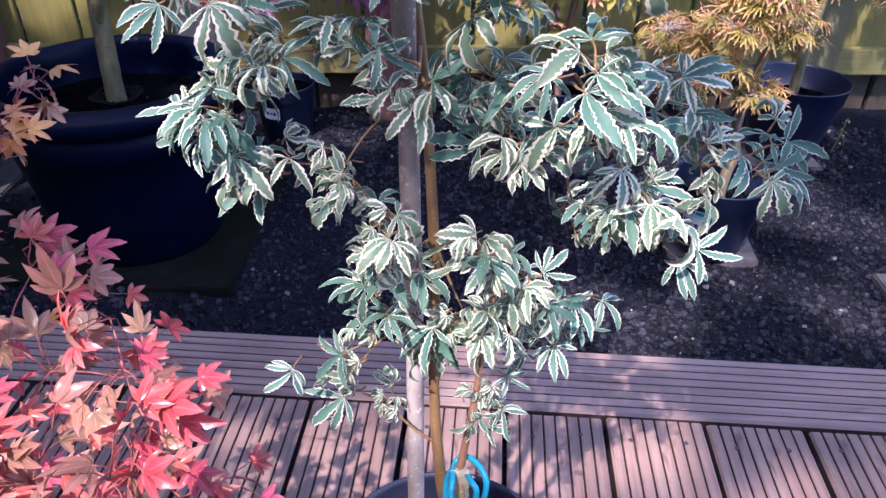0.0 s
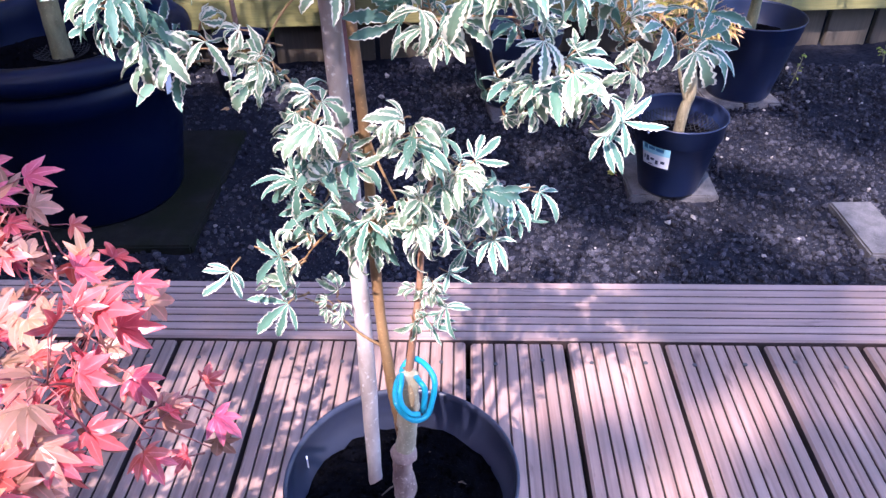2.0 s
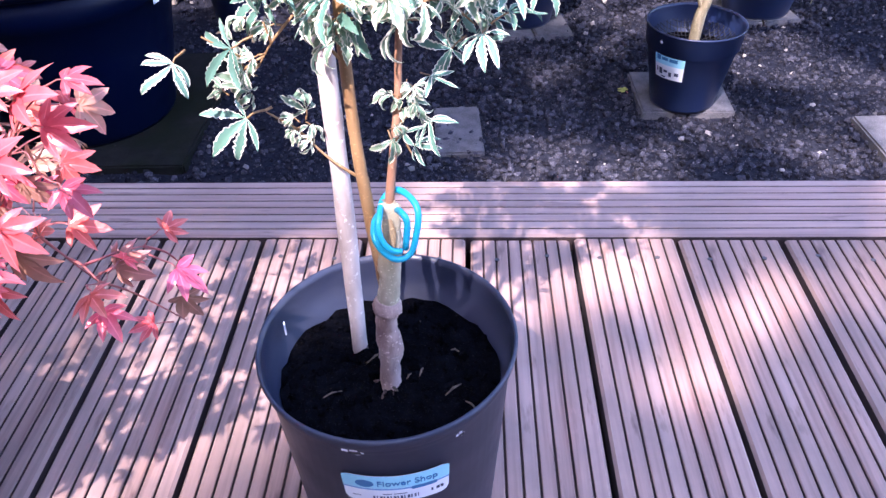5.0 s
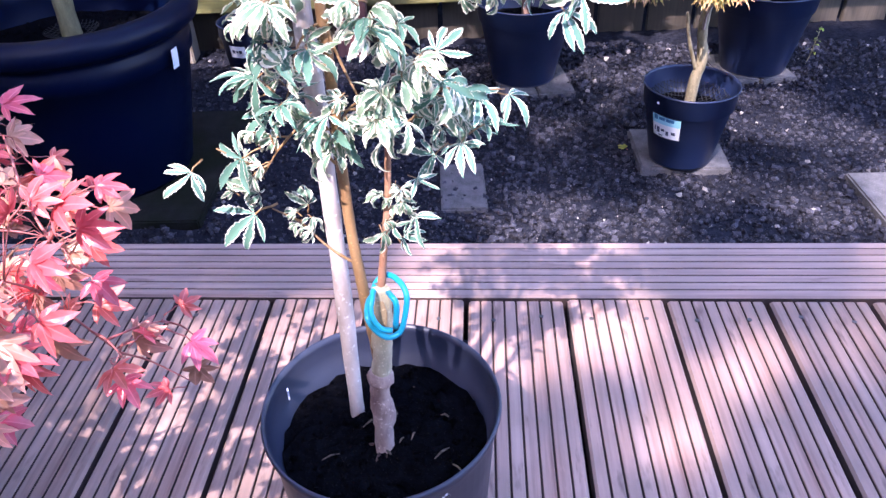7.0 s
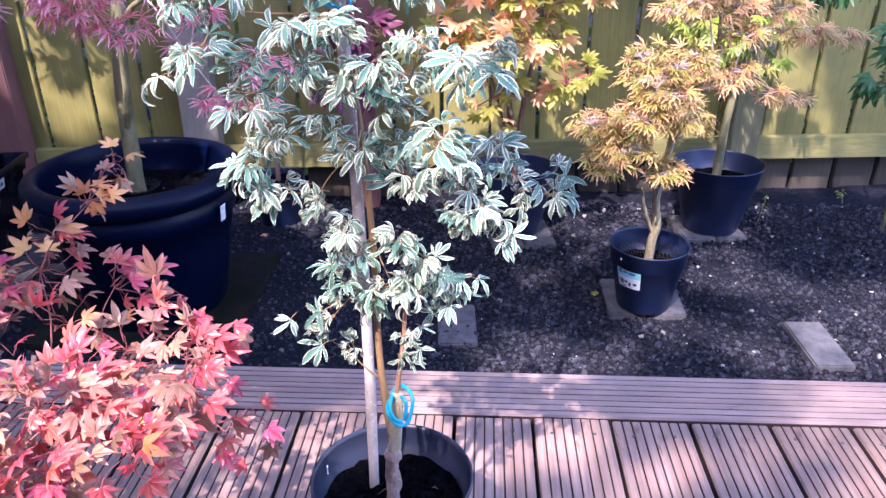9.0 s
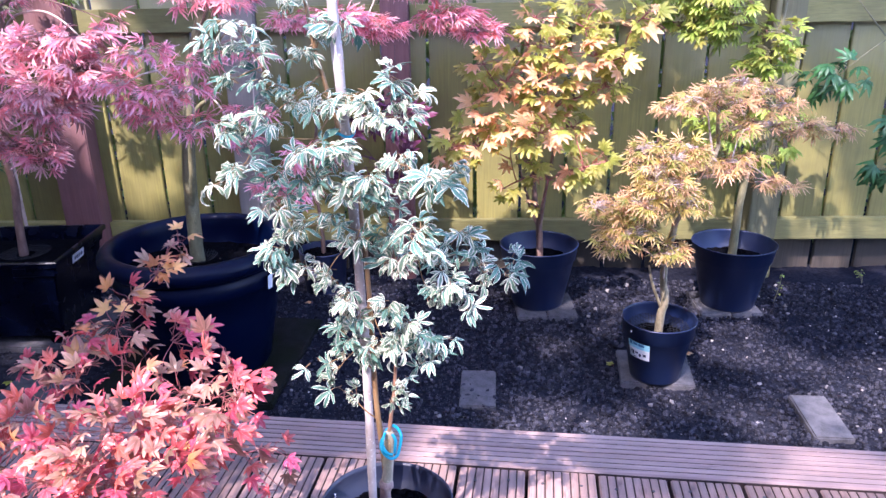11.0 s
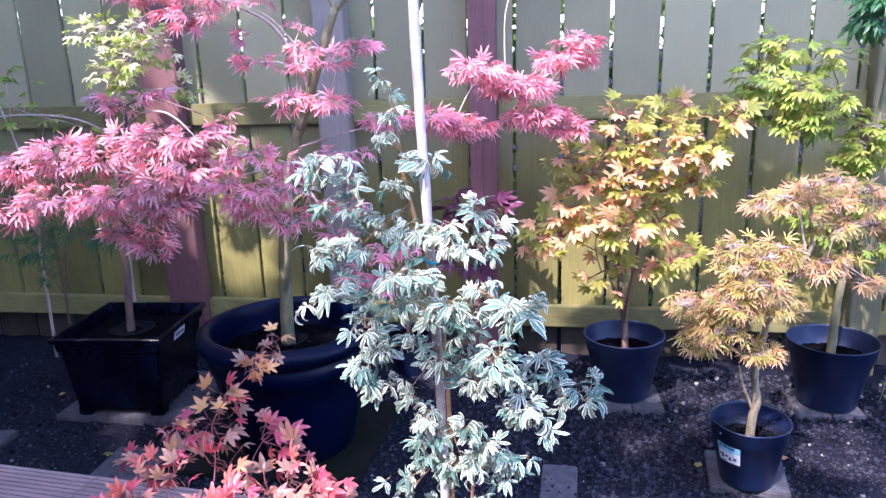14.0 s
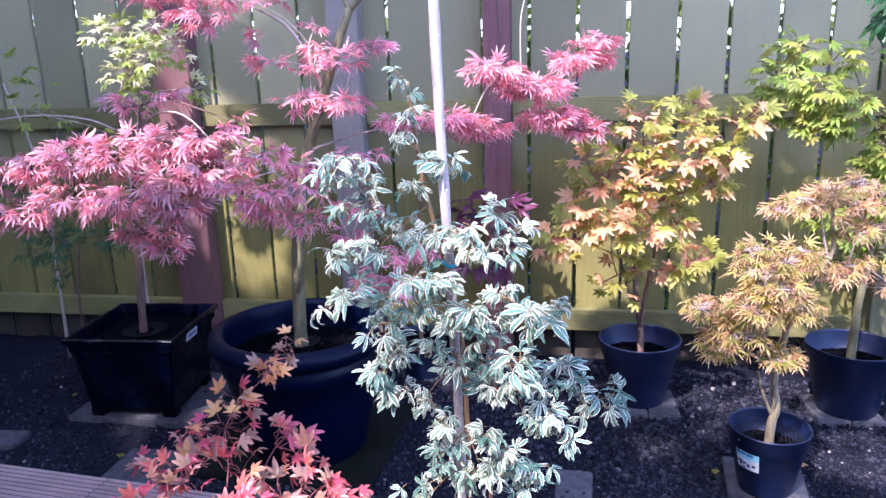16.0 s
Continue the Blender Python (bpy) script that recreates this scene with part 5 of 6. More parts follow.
def scarlet_maple():
    C = (-0.468, -0.42)
    root = thing("potted_maple", (*C, 0), "scarlet star-leaved maple in a black pot on the deck", "potted tree", "potted maples")
    nursery_pot(root, C, 0.0, 0.152, 0.073, 0.058, 31)
    trunk = trunk_part(root, [(-0.462, -0.42, 0.12), (-0.452, -0.415, 0.18), (-0.448, -0.405, 0.23), (-0.455, -0.37, 0.28), (-0.46, -0.33, 0.33)], 0.008, 0.003, BARK_BROWN, "trunk", 0.06, 9, 5)
    shape = dict(lobes=5, size=0.0240, width=0.178, spread=84, droop=0.28, fold=0.22, teeth=0.07, petiole=0.022, twist=0.10, back=0.36, stations=9, peak=0.78, neck=0.26, wave=0.15)
    red = leaf_set(LEAF_SCARLET, BARK_RED, 5, seed=200, **shape)
    dusk = leaf_set(LEAF_DUSK, BARK_RED, 4, seed=220, **shape)
    orange = leaf_set(LEAF_ORANGE_RED, BARK_RED, 3, seed=240, **shape)
    rng = random.Random(23)

    def choose(r, p, inner):
        k = r.random()
        if p.x < -0.47 and p.z > 0.22 and k > 0.92:
            return r.choice(orange)
        if p.x > -0.30 and p.z < 0.34:
            return r.choice(red) if k < 0.85 else r.choice(dusk)
        if p.y > -0.21:
            return r.choice(orange) if k < 0.6 else r.choice(dusk)
        if p.y > -0.30:
            return r.choice(dusk) if k < 0.62 else r.choice(red) if k < 0.92 else r.choice(orange)
        return r.choice(red) if k < 0.54 else r.choice(dusk) if k < 0.99 else r.choice(orange)
    grow(root, trunk, [SCARLET_TOP, SCARLET_LEFT, SCARLET_RIGHT, SCARLET_FRONT, SCARLET_DROOP, SCARLET_SIDE], choose, BARK_RED, rng, 0.0018, 0.15, (0.75, 1.2), 0.9, 0.55, 0.6, lead=0.004, face=0.7)


def pink_maple():
    C, base = (-0.885, 0.815), -0.256
    root = thing("potted_maple", (*C, base), "tall pink cut-leaf maple in a large round navy glazed-look pot", "potted tree", "potted maples")
    H = 0.152 - base
    prof = [(0.175, 0.004), (0.182, 0.0), (0.188, 0.01), (0.222, 0.18), (0.242, 0.285), (0.250, 0.290), (0.2505, 0.330), (0.245, 0.336), (0.247, 0.345), (0.262, 0.352), (0.276, 0.362), (0.281, 0.376), (0.278, 0.392), (0.266, 0.404), (0.250, 0.408), (0.238, 0.404),
            (0.232, 0.392), (0.231, 0.36), (0.22, 0.2), (0.01, 0.19)]
    pot = part("pot", lathe(prof, (*C, base), 72), NAVY, root, "dark navy pot with a thick rolled rim", True)
    compost_disc(root, C, 0.226, 0.060, 41)
    netting(root, (-0.903, 0.85), 0.066, 0.060, 0.010, 0.010, 0.028)
    part("sticker", block((0.002, 0.020, 0.045), (C[0] + 0.2515, C[1] - 0.075, 0.050), -16, 0.0005, (3, 8)), PAPER, pot, "peeling white sticker under the rim")
    trunk = trunk_part(root, [(-0.905, 0.85, 0.05), (-0.902, 0.85, 0.16), (-0.891, 0.85, 0.36), (-0.862, 0.85, 0.55), (-0.82, 0.85, 0.715), (-0.764, 0.85, 0.856), (-0.715, 0.85, 0.98), (-0.67, 0.85, 1.085)], 0.023, 0.011, BARK_GREEN, "trunk", 0.04, 12, 6)
    fork1 = trunk_part(root, [(-0.67, 0.85, 1.08), (-0.70, 0.85, 1.15), (-0.722, 0.84, 1.25), (-0.74, 0.82, 1.42)], 0.009, 0.004, BARK_GREEN, "fork", 0.05, 9, 7)
    trunk_part(root, [(-0.67, 0.85, 1.08), (-0.62, 0.85, 1.13), (-0.575, 0.84, 1.19), (-0.54, 0.83, 1.33)], 0.009, 0.004, BARK_GREEN, "fork", 0.05, 9, 8)
    trunk_part(root, [(-0.897, 0.845, 0.24), (-0.86, 0.80, 0.33), (-0.835, 0.77, 0.45), (-0.79, 0.74, 0.55), (-0.70, 0.70, 0.60)], 0.011, 0.005, BARK_GREEN, "fork", 0.05, 9, 9)
    trunk_part(root, [(-0.764, 0.85, 0.856), (-0.80, 0.82, 0.97), (-0.85, 0.80, 1.05), (-0.93, 0.76, 1.10)], 0.006, 0.003, BARK_PALE, "fork", 0.05, 7, 10)
    shape = dict(lobes=7, size=0.044, width=0.070, spread=92, droop=0.36, fold=0.2, teeth=0.28, petiole=0.02, twist=0.15, back=0.45, stations=8)
    pink = leaf_set(LEAF_PINK, BARK_RED, 6, seed=300, **shape)
    rose = leaf_set(LEAF_ROSE, BARK_RED, 4, seed=330, **shape)
    rng = random.Random(31)
    grow(root, trunk, [PINK_HIGH, PINK_LEFT, PINK_LOW, PINK_MID, PINK_RIGHT], lambda r, p, i: r.choice(pink) if r.random() < 0.75 else r.choice(rose), BARK_PALE, rng, 0.0040, 0.05, (0.65, 1.1), 0.25, 0.6, 0.75, face=0.08)


def rose_maple():
    C, base = (-1.60, 0.995), -0.256
    root = thing("potted_maple", (*C, base), "rose-red cut-leaf maple in a square glossy black planter", "potted tree", "potted maples")
    turn = Matrix.Translation((*C, base)) @ pose(0, 0, 0, 0, 0, 9)
    H = 0.05 - base
    bm = bmesh.new()
    levels = [(0.150, 0.030), (0.155, 0.032), (0.178, H - 0.055), (0.186, H - 0.050), (0.190, H - 0.022), (0.197, H - 0.018), (0.198, H - 0.004), (0.195, H), (0.186, H), (0.184, H - 0.01), (0.165, 0.16)]
    rings = [[bm.verts.new(turn @ Vector((sx * h, sy * h, z))) for sx, sy in ((-1, -1), (1, -1), (1, 1), (-1, 1))] for h, z in levels]
    for a, b in zip(rings, rings[1:]):
        for i in range(4):
            bm.faces.new((a[i], a[(i + 1) % 4], b[(i + 1) % 4], b[i]))
    bm.faces.new(rings[0][::-1])
    bm.faces.new(rings[-1])
    bmesh.ops.bevel(bm, geom=[e for e in bm.edges if abs((e.verts[0].co - e.verts[1].co).z) > 0.015], offset=0.006, segments=3, affect="EDGES")
    planter = part("planter", bm, NAVY_SQUARE, root, "glossy black square tapered planter with a flat rim")
    for sx in (-1, 1):
        for sy in (-1, 1):
            p = turn @ Vector((sx * 0.132, sy * 0.132, 0.018))
            part("foot", block((0.05, 0.05, 0.036), p, 9, 0.005), NAVY_SQUARE, root)
    part("compost", block((0.34, 0.34, 0.02), turn @ Vector((0, 0, H - 0.055)), 9, 0.004), COMPOST, root)
    netting(root, C, 0.007, 0.080, 0.010, 0.008, 0.025)
    part("sticker", block((0.002, 0.085, 0.032), turn @ Vector((0.1905, -0.03, H - 0.037)), 9, 0.0006, (0, 10)), PAPER, root, "white printed sticker on the planter's side")
    for k in range(4):
        part("print_bar", block((0.002, 0.008 + 0.004 * (k % 2), 0.012), turn @ Vector((0.1915, -0.055 + 0.016 * k, H - 0.037)), 9, 0.0004, (0, 10)), INK, root)
    trunk = trunk_part(root, [(-1.613, 1.0, -0.02), (-1.605, 1.0, 0.12), (-1.591, 1.0, 0.25), (-1.588, 0.985, 0.36), (-1.56, 0.975, 0.50), (-1.50, 0.97, 0.70), (-1.47, 0.96, 0.80)], 0.015, 0.006, BARK_BROWN, "trunk", 0.06, 10, 12)
    bm = bmesh.new()
    tube_into(bm, curve_through([(-1.50, 0.97, 0.72), (-1.38, 0.88, 0.79), (-1.24, 0.80, 0.81), (-1.14, 0.74, 0.79), (-1.06, 0.70, 0.74)], 5), taper(range(21), 0.0042, 0.0022), 7)
    part("branch", bm, BARK_PALE, root, "pale arching bare branch", True)
    bm = bmesh.new()
    tube_into(bm, curve_through([(-1.51, 0.97, 0.70), (-1.62, 0.9, 0.78), (-1.82, 0.85, 0.80), (-2.05, 0.8, 0.77)], 5), taper(range(16), 0.0036, 0.002), 7)
    part("branch", bm, BARK_PALE, root, "pale arching bare branch", True)
    shape = dict(lobes=7, size=0.050, width=0.072, spread=86, droop=0.38, fold=0.2, teeth=0.24, petiole=0.02, twist=0.15, back=0.42, stations=8)
    rose = leaf_set(LEAF_ROSE, BARK_RED, 5, seed=400, **shape)
    pink = leaf_set(LEAF_PINK, BARK_RED, 4, seed=420, **shape)
    dark = leaf_set(LEAF_ROSE_DARK, BARK_RED, 4, seed=440, **shape)
    rng = random.Random(37)

    def choose(r, p, i):
        k = r.random()
        return r.choice(pink) if k < 0.38 else r.choice(rose) if k < 0.66 else r.choice(dark)
    grow(root, trunk, [ROSE_RIGHT, ROSE_LEFT, ROSE_LOW, ROSE_TOP], choose, BARK_BROWN, rng, 0.005, 0.08, (0.7, 1.15), 0.34, 0.6, 0.8, face=0.05)


def amber_maple():
    C, base = (0.146, 1.352), SLAB_TOP
    root = thing("potted_maple", (*C, base), "amber and lime broad-leaved maple in a black nursery pot", "potted tree", "potted maples")
    nursery_pot(root, C, base, 0.230, 0.140, 0.090, 51, 0.24, fill=0.72)
    trunk = trunk_part(root, [(0.150, 1.36, -0.110), (0.147, 1.36, 0.0), (0.140, 1.355, 0.06), (0.125, 1.35, 0.16), (0.118, 1.34, 0.30), (0.12, 1.33, 0.46), (0.13, 1.32, 0.62), (0.14, 1.3, 0.74)], 0.013, 0.004, BARK_BROWN, "trunk", 0.05, 9, 14)
    trunk_part(root, [(0.145, 1.355, 0.01), (0.155, 1.345, 0.10), (0.172, 1.34, 0.22), (0.205, 1.32, 0.40), (0.26, 1.28, 0.55)], 0.008, 0.003, BARK_BROWN, "stem", 0.05, 8, 15)
    trunk_part(root, [(0.146, 1.36, 0.02), (0.115, 1.35, 0.10), (0.092, 1.34, 0.18), (0.06, 1.31, 0.30)], 0.007, 0.003, BARK_BROWN, "stem", 0.05, 8, 16)
    shape = dict(lobes=7, size=0.051, width=0.165, spread=104, droop=0.15, fold=0.2, teeth=0.10, petiole=0.03, twist=0.08, back=0.44, stations=9, peak=0.82)
    amber = leaf_set(LEAF_AMBER, BARK_RED, 5, seed=500, **shape)
    lime = leaf_set(LEAF_LIME, BARK_RED, 5, seed=520, **shape)
    rng = random.Random(41)

    def choose(r, p, inner):
        warm = 0.62 if p.y < 1.16 else 0.26
        return r.choice(amber) if r.random() < warm else r.choice(lime)
    grow(root, trunk, [AMBER_LEFT, AMBER_MID, AMBER_HIGH, AMBER_RIGHT], choose, BARK_RED, rng, 0.004, 0.24, (0.65, 1.15), 0.75, 0.55, 0.5, face=0.85)


def honey_maple():
    C, base = (0.500, 0.850), SLAB_TOP
    root = thing("potted_maple", (*C, base), "tiered honey-yellow cut-leaf maple in a labelled black pot", "potted tree", "potted maples")
    pot, rad = nursery_pot(root, C, base, 0.190, 0.1075, 0.071, 61, 0.27, fill=0.66)
    netting(root, C, base + 0.125, 0.090, 0.0085, 0.03, 0.022)
    part("label", curved_patch(C, rad, 206, 249, -0.174, -0.110, 0.0010), PAPER, pot, "white and pale blue shop label")
    part("label_band", curved_patch(C, rad, 206, 249, -0.140, -0.110, 0.0014), PAPER_BLUE, pot, "pale blue printed band")
    part("emblem", curved_patch(C, rad, 210, 216, -0.131, -0.119, 0.0018, 5), INK_BLUE, pot, "dark blue round emblem")
    bars(pot, C, rad, ((218, 227, -0.129, -0.122), (229, 240, -0.130, -0.122)), 0.0018, INK_BLUE)
    bars(pot, C, rad, ((210, 212, -0.160, -0.149), (214, 219, -0.164, -0.149), (221, 227, -0.158, -0.152), (229, 233, -0.166, -0.155), (237, 243, -0.162, -0.154), (217, 224, -0.171, -0.168)), 0.0018)
    part("price_scrap", curved_patch(C, lambda z: 0.1075, 216, 219, -0.090, -0.084, 0.001, 3), PAPER, pot, "white speck of torn sticker")
    trunk = trunk_part(root, [(0.500, 0.845, -0.140), (0.502, 0.842, -0.06), (0.510, 0.84, -0.01), (0.500, 0.838, 0.05), (0.500, 0.835, 0.10), (0.512, 0.825, 0.20), (0.520, 0.82, 0.25), (0.575, 0.85, 0.354), (0.618, 0.88, 0.424), (0.616, 0.895, 0.48), (0.612, 0.90, 0.56)], 0.0135, 0.004, BARK_HONEY, "trunk", 0.08, 10, 18)
    trunk_part(root, [(0.503, 0.842, -0.04), (0.470, 0.82, 0.04), (0.450, 0.80, 0.11)], 0.005, 0.003, BARK_HONEY, "stem", 0.05, 7, 19)
    trunk_part(root, [(0.575, 0.85, 0.354), (0.65, 0.87, 0.36), (0.70, 0.88, 0.37)], 0.005, 0.003, BARK_PALE, "stem", 0.05, 7, 20)
    shape = dict(lobes=7, size=0.033, width=0.062, spread=98, droop=0.34, fold=0.2, teeth=0.45, petiole=0.016, twist=0.15, back=0.42, stations=8)
    honey = leaf_set(LEAF_HONEY, BARK_RED, 5, seed=600, **shape)
    olive = leaf_set(LEAF_OLIVE, BARK_RED, 5, seed=620, **shape)
    rng = random.Random(43)
    peach = leaf_set(LEAF_PEACH, BARK_RED, 5, seed=640, **shape)
    grow(root, trunk, [HONEY_LOW, HONEY_MID], lambda r, p, i: r.choice(olive) if r.random() < (0.62 if i < 0.7 else 0.25) else r.choice(honey) if r.random() < 0.55 else r.choice(peach), BARK_PALE, rng, 0.004, 0.25, (0.65, 1.25), 0.5, 0.75, 0.6)
    grow(root, trunk, [HONEY_CROWN], lambda r, p, i: r.choice(peach) if r.random() < 0.72 else r.choice(honey if p.z < 0.42 else olive), BARK_PALE, rng, 0.0035, 0.12, (0.8, 1.25), 0.28, 0.6, 0.35)


def green_maple():
    C, base = (0.833, 1.402), SLAB_TOP
    root = thing("potted_maple", (*C, base), "tall fresh-green maple in a black nursery pot by the fence", "potted tree", "potted maples")
    nursery_pot(root, C, base, 0.236, 0.143, 0.090, 71, 0.24, fill=0.72)
    trunk = trunk_part(root, [(0.836, 1.42, -0.105), (0.838, 1.42, 0.03), (0.842, 1.42, 0.13), (0.86, 1.42, 0.30), (0.88, 1.42, 0.50), (0.90, 1.42, 0.72), (0.91, 1.42, 0.95)], 0.016, 0.006, BARK_GREEN, "trunk", 0.04, 10, 22)
    shape = dict(lobes=7, size=0.041, width=0.13, spread=95, droop=0.30, fold=0.2, teeth=0.16, petiole=0.02, twist=0.1, back=0.42, stations=7)
    green = leaf_set(LEAF_GREEN, BARK_RED, 6, seed=700, **shape)
    lime = leaf_set(LEAF_LIME, BARK_RED, 3, seed=720, **shape)
    rng = random.Random(47)
    grow(root, trunk, [GREEN_TOP, GREEN_SIDE], lambda r, p, i: r.choice(green) if r.random() < 0.8 else r.choice(lime), BARK_GREEN, rng, 0.005, 0.35, (0.8, 1.25), 0.55, 0.5, 0.4)


def plum_maple():
    C, base = (-0.682, 1.43), GROUND - 0.004
    root = thing("potted_maple", (*C, base), "dark plum-purple maple in a black pot by the fence", "potted tree", "potted maples")
    pot, rad = nursery_pot(root, C, base, 0.178, 0.094, 0.074, 81, 0.22)
    part("label", curved_patch(C, rad, 236, 272, -0.19, -0.153, 0.001), PAPER, pot, "white plant label")
    bars(pot, C, rad, ((243, 249, -0.176, -0.165), (251, 256, -0.174, -0.167), (258, 264, -0.176, -0.166)), 0.0018)
    trunk = trunk_part(root, [(-0.682, 1.43, -0.13), (-0.68, 1.425, 0.0), (-0.69, 1.42, 0.15), (-0.67, 1.41, 0.35), (-0.64, 1.40, 0.48)], 0.009, 0.004, BARK_BROWN, "trunk", 0.05, 8, 24)
    plum = leaf_set(LEAF_PLUM, BARK_RED, 5, seed=800, lobes=7, size=0.065, width=0.14, spread=100, droop=0.3, fold=0.2, teeth=0.12, petiole=0.03, twist=0.1, back=0.42, stations=7)
    rng = random.Random(53)
    grow(root, trunk, [PLUM], lambda r, p, i: r.choice(plum), BARK_BROWN, rng, 0.004, 0.3, (0.85, 1.25), 0.7, 0.5, 0.5)


def shrub(label, stems, limbs, leaves, bark_mat, seed, **how):
    root = thing("shrub", (stems[0][0][0], stems[0][0][1], GROUND), label, "shrub", "shrubs by the fence")
    lines = []
    for i, s in enumerate(stems):
        lines += trunk_part(root, s, 0.007, 0.003, bark_mat, "stem", 0.06, 8, seed + i)
    rng = random.Random(seed)
    grow(root, lines, limbs, lambda r, p, i: r.choice(leaves), bark_mat, rng, 0.003, **how)


variegated_maple()
scarlet_maple()
pink_maple()
rose_maple()
amber_maple()
honey_maple()
green_maple()
plum_maple()
shrub("lemon and green small-leaved maple growing up a cane by the fence", [[(-1.80, 1.28, GROUND - 0.01), (-1.79, 1.27, 0.3), (-1.75, 1.22, 0.8), (-1.62, 1.17, 1.05)]], [LEMON],
      leaf_set(LEAF_LEMON, BARK_GREEN, 4, seed=900, lobes=5, size=0.034, width=0.16, spread=85, droop=0.3, fold=0.2, teeth=0.15, petiole=0.015, twist=0.1)
      + leaf_set(LEAF_GREEN, BARK_GREEN, 4, seed=910, lobes=5, size=0.034, width=0.13, spread=85, droop=0.3, fold=0.2, teeth=0.15, petiole=0.015, twist=0.1), BARK_PALE, 61, droop=0.3, size=(0.8, 1.25), flat=0.8)
shrub("sparse olive-green leafy stems against the fence", [[(-2.25, 1.30, GROUND - 0.01), (-2.22, 1.28, 0.3), (-2.18, 1.22, 0.62), (-2.25, 1.2, 0.9)]], [LEAFY_LEFT],
      leaf_set(LEAF_GREEN, BARK_GREEN, 4, seed=930, lobes=5, size=0.042, width=0.14, spread=85, droop=0.35, fold=0.2, teeth=0.15, petiole=0.015, twist=0.1), BARK_PALE, 67, droop=0.3, size=(0.8, 1.25), flat=0.8)
shrub("fine feathery dark-green shrub in the shade by the fence", [[(-2.10, 1.25, GROUND - 0.01), (-2.08, 1.22, 0.0), (-2.0, 1.18, 0.28)]], [FINE_LEFT],
      leaf_set(LEAF_DARK, BARK_GREEN, 4, seed=950, lobes=7, size=0.048, width=0.06, spread=100, droop=0.3, fold=0.2, teeth=0.3, petiole=0.015, twist=0.2, stations=8), BARK_BROWN, 71, droop=0.3, size=(0.8, 1.25), flat=0.7)
shrub("dark-green ferny leaved maple beside the fence", [[(1.42, 1.40, GROUND - 0.01), (1.40, 1.39, 0.3), (1.36, 1.36, 0.75), (1.25, 1.33, 1.1)]], [FERNY_RIGHT],
      leaf_set(LEAF_DARK, BARK_GREEN, 4, seed=970, lobes=7, size=0.062, width=0.12, spread=95, droop=0.45, fold=0.2, teeth=0.2, petiole=0.02, twist=0.1, stations=8), BARK_GREEN, 73, droop=0.4, size=(0.85, 1.3), flat=0.7)


def weed(at, seed, label):
    root = thing("weed", (at[0], at[1], GROUND), label, "weed", "weeds in the bed")
    rng = random.Random(seed)
    leaves = leaf_set(LEAF_GREEN, BARK_GREEN, 3, seed=seed, lobes=3, size=0.010, width=0.32, spread=60, droop=0.3, fold=0.2, petiole=0.012)
    for k in range(3):
        h = at[2] * rng.uniform(0.6, 1.0)
        tip = Vector((at[0] + rng.uniform(-0.03, 0.03), at[1] + rng.uniform(-0.02, 0.01), GROUND + h))
        line = trunk_part(root, [(at[0], at[1], GROUND - 0.005), ((at[0] + tip.x) / 2 + 0.006, at[1], GROUND + h * 0.55), tip], 0.0014, 0.0008, BARK_GREEN, "stem", 0.05, 5, seed + k, 4)
        for m in range(4):
            ob = new("leaf", rng.choice(leaves))
            ob.parent = root
            ob.matrix_parent_inverse = place_of(root).inverted()
            ob.matrix_basis = pose(*line[-1 - 2 * (m % 3)], rng.uniform(-30, 30), rng.uniform(-25, 25), rng.uniform(0, 360))


weed((1.01, 1.45, 0.12), 21, "small pale-flowered weed sprouting beside a nursery pot")
weed((1.40, 1.66, 0.06), 22, "small green weed sprouting at the fence's foot")


# ---- fallen leaves on the soil ----
def fallen(at, mat, seed, turn, size=0.022, label="fallen yellowing maple leaf on the soil"):
    me = leaf_mesh("fallen_leaf", mat, BARK_RED, 5, size, 0.25, 80, 0.1, 0.1, 0.1, 0.012, seed)
    ob = new("fallen_leaf", me)
    ob.matrix_basis = pose(at[0], at[1], GROUND + 0.010, 4, -5, turn)
    tagged(ob, label, "leaf", "fallen leaves")


fallen((0.385, 0.895), LEAF_LIME, 1, 40)
fallen((-0.69, 1.28), LEAF_AMBER, 2, 110)
fallen((-1.46, 0.63), LEAF_GREEN, 3, 200, 0.026, "fallen green leaf on the dark soil")
fallen((0.61, 0.99), LEAF_AMBER, 4, 300, 0.03, "fallen amber maple leaf behind the small pot")
fallen((-1.93, 0.95), LEAF_LIME, 5, 20)
fallen((-1.86, 1.05), LEAF_LIME, 6, 80)


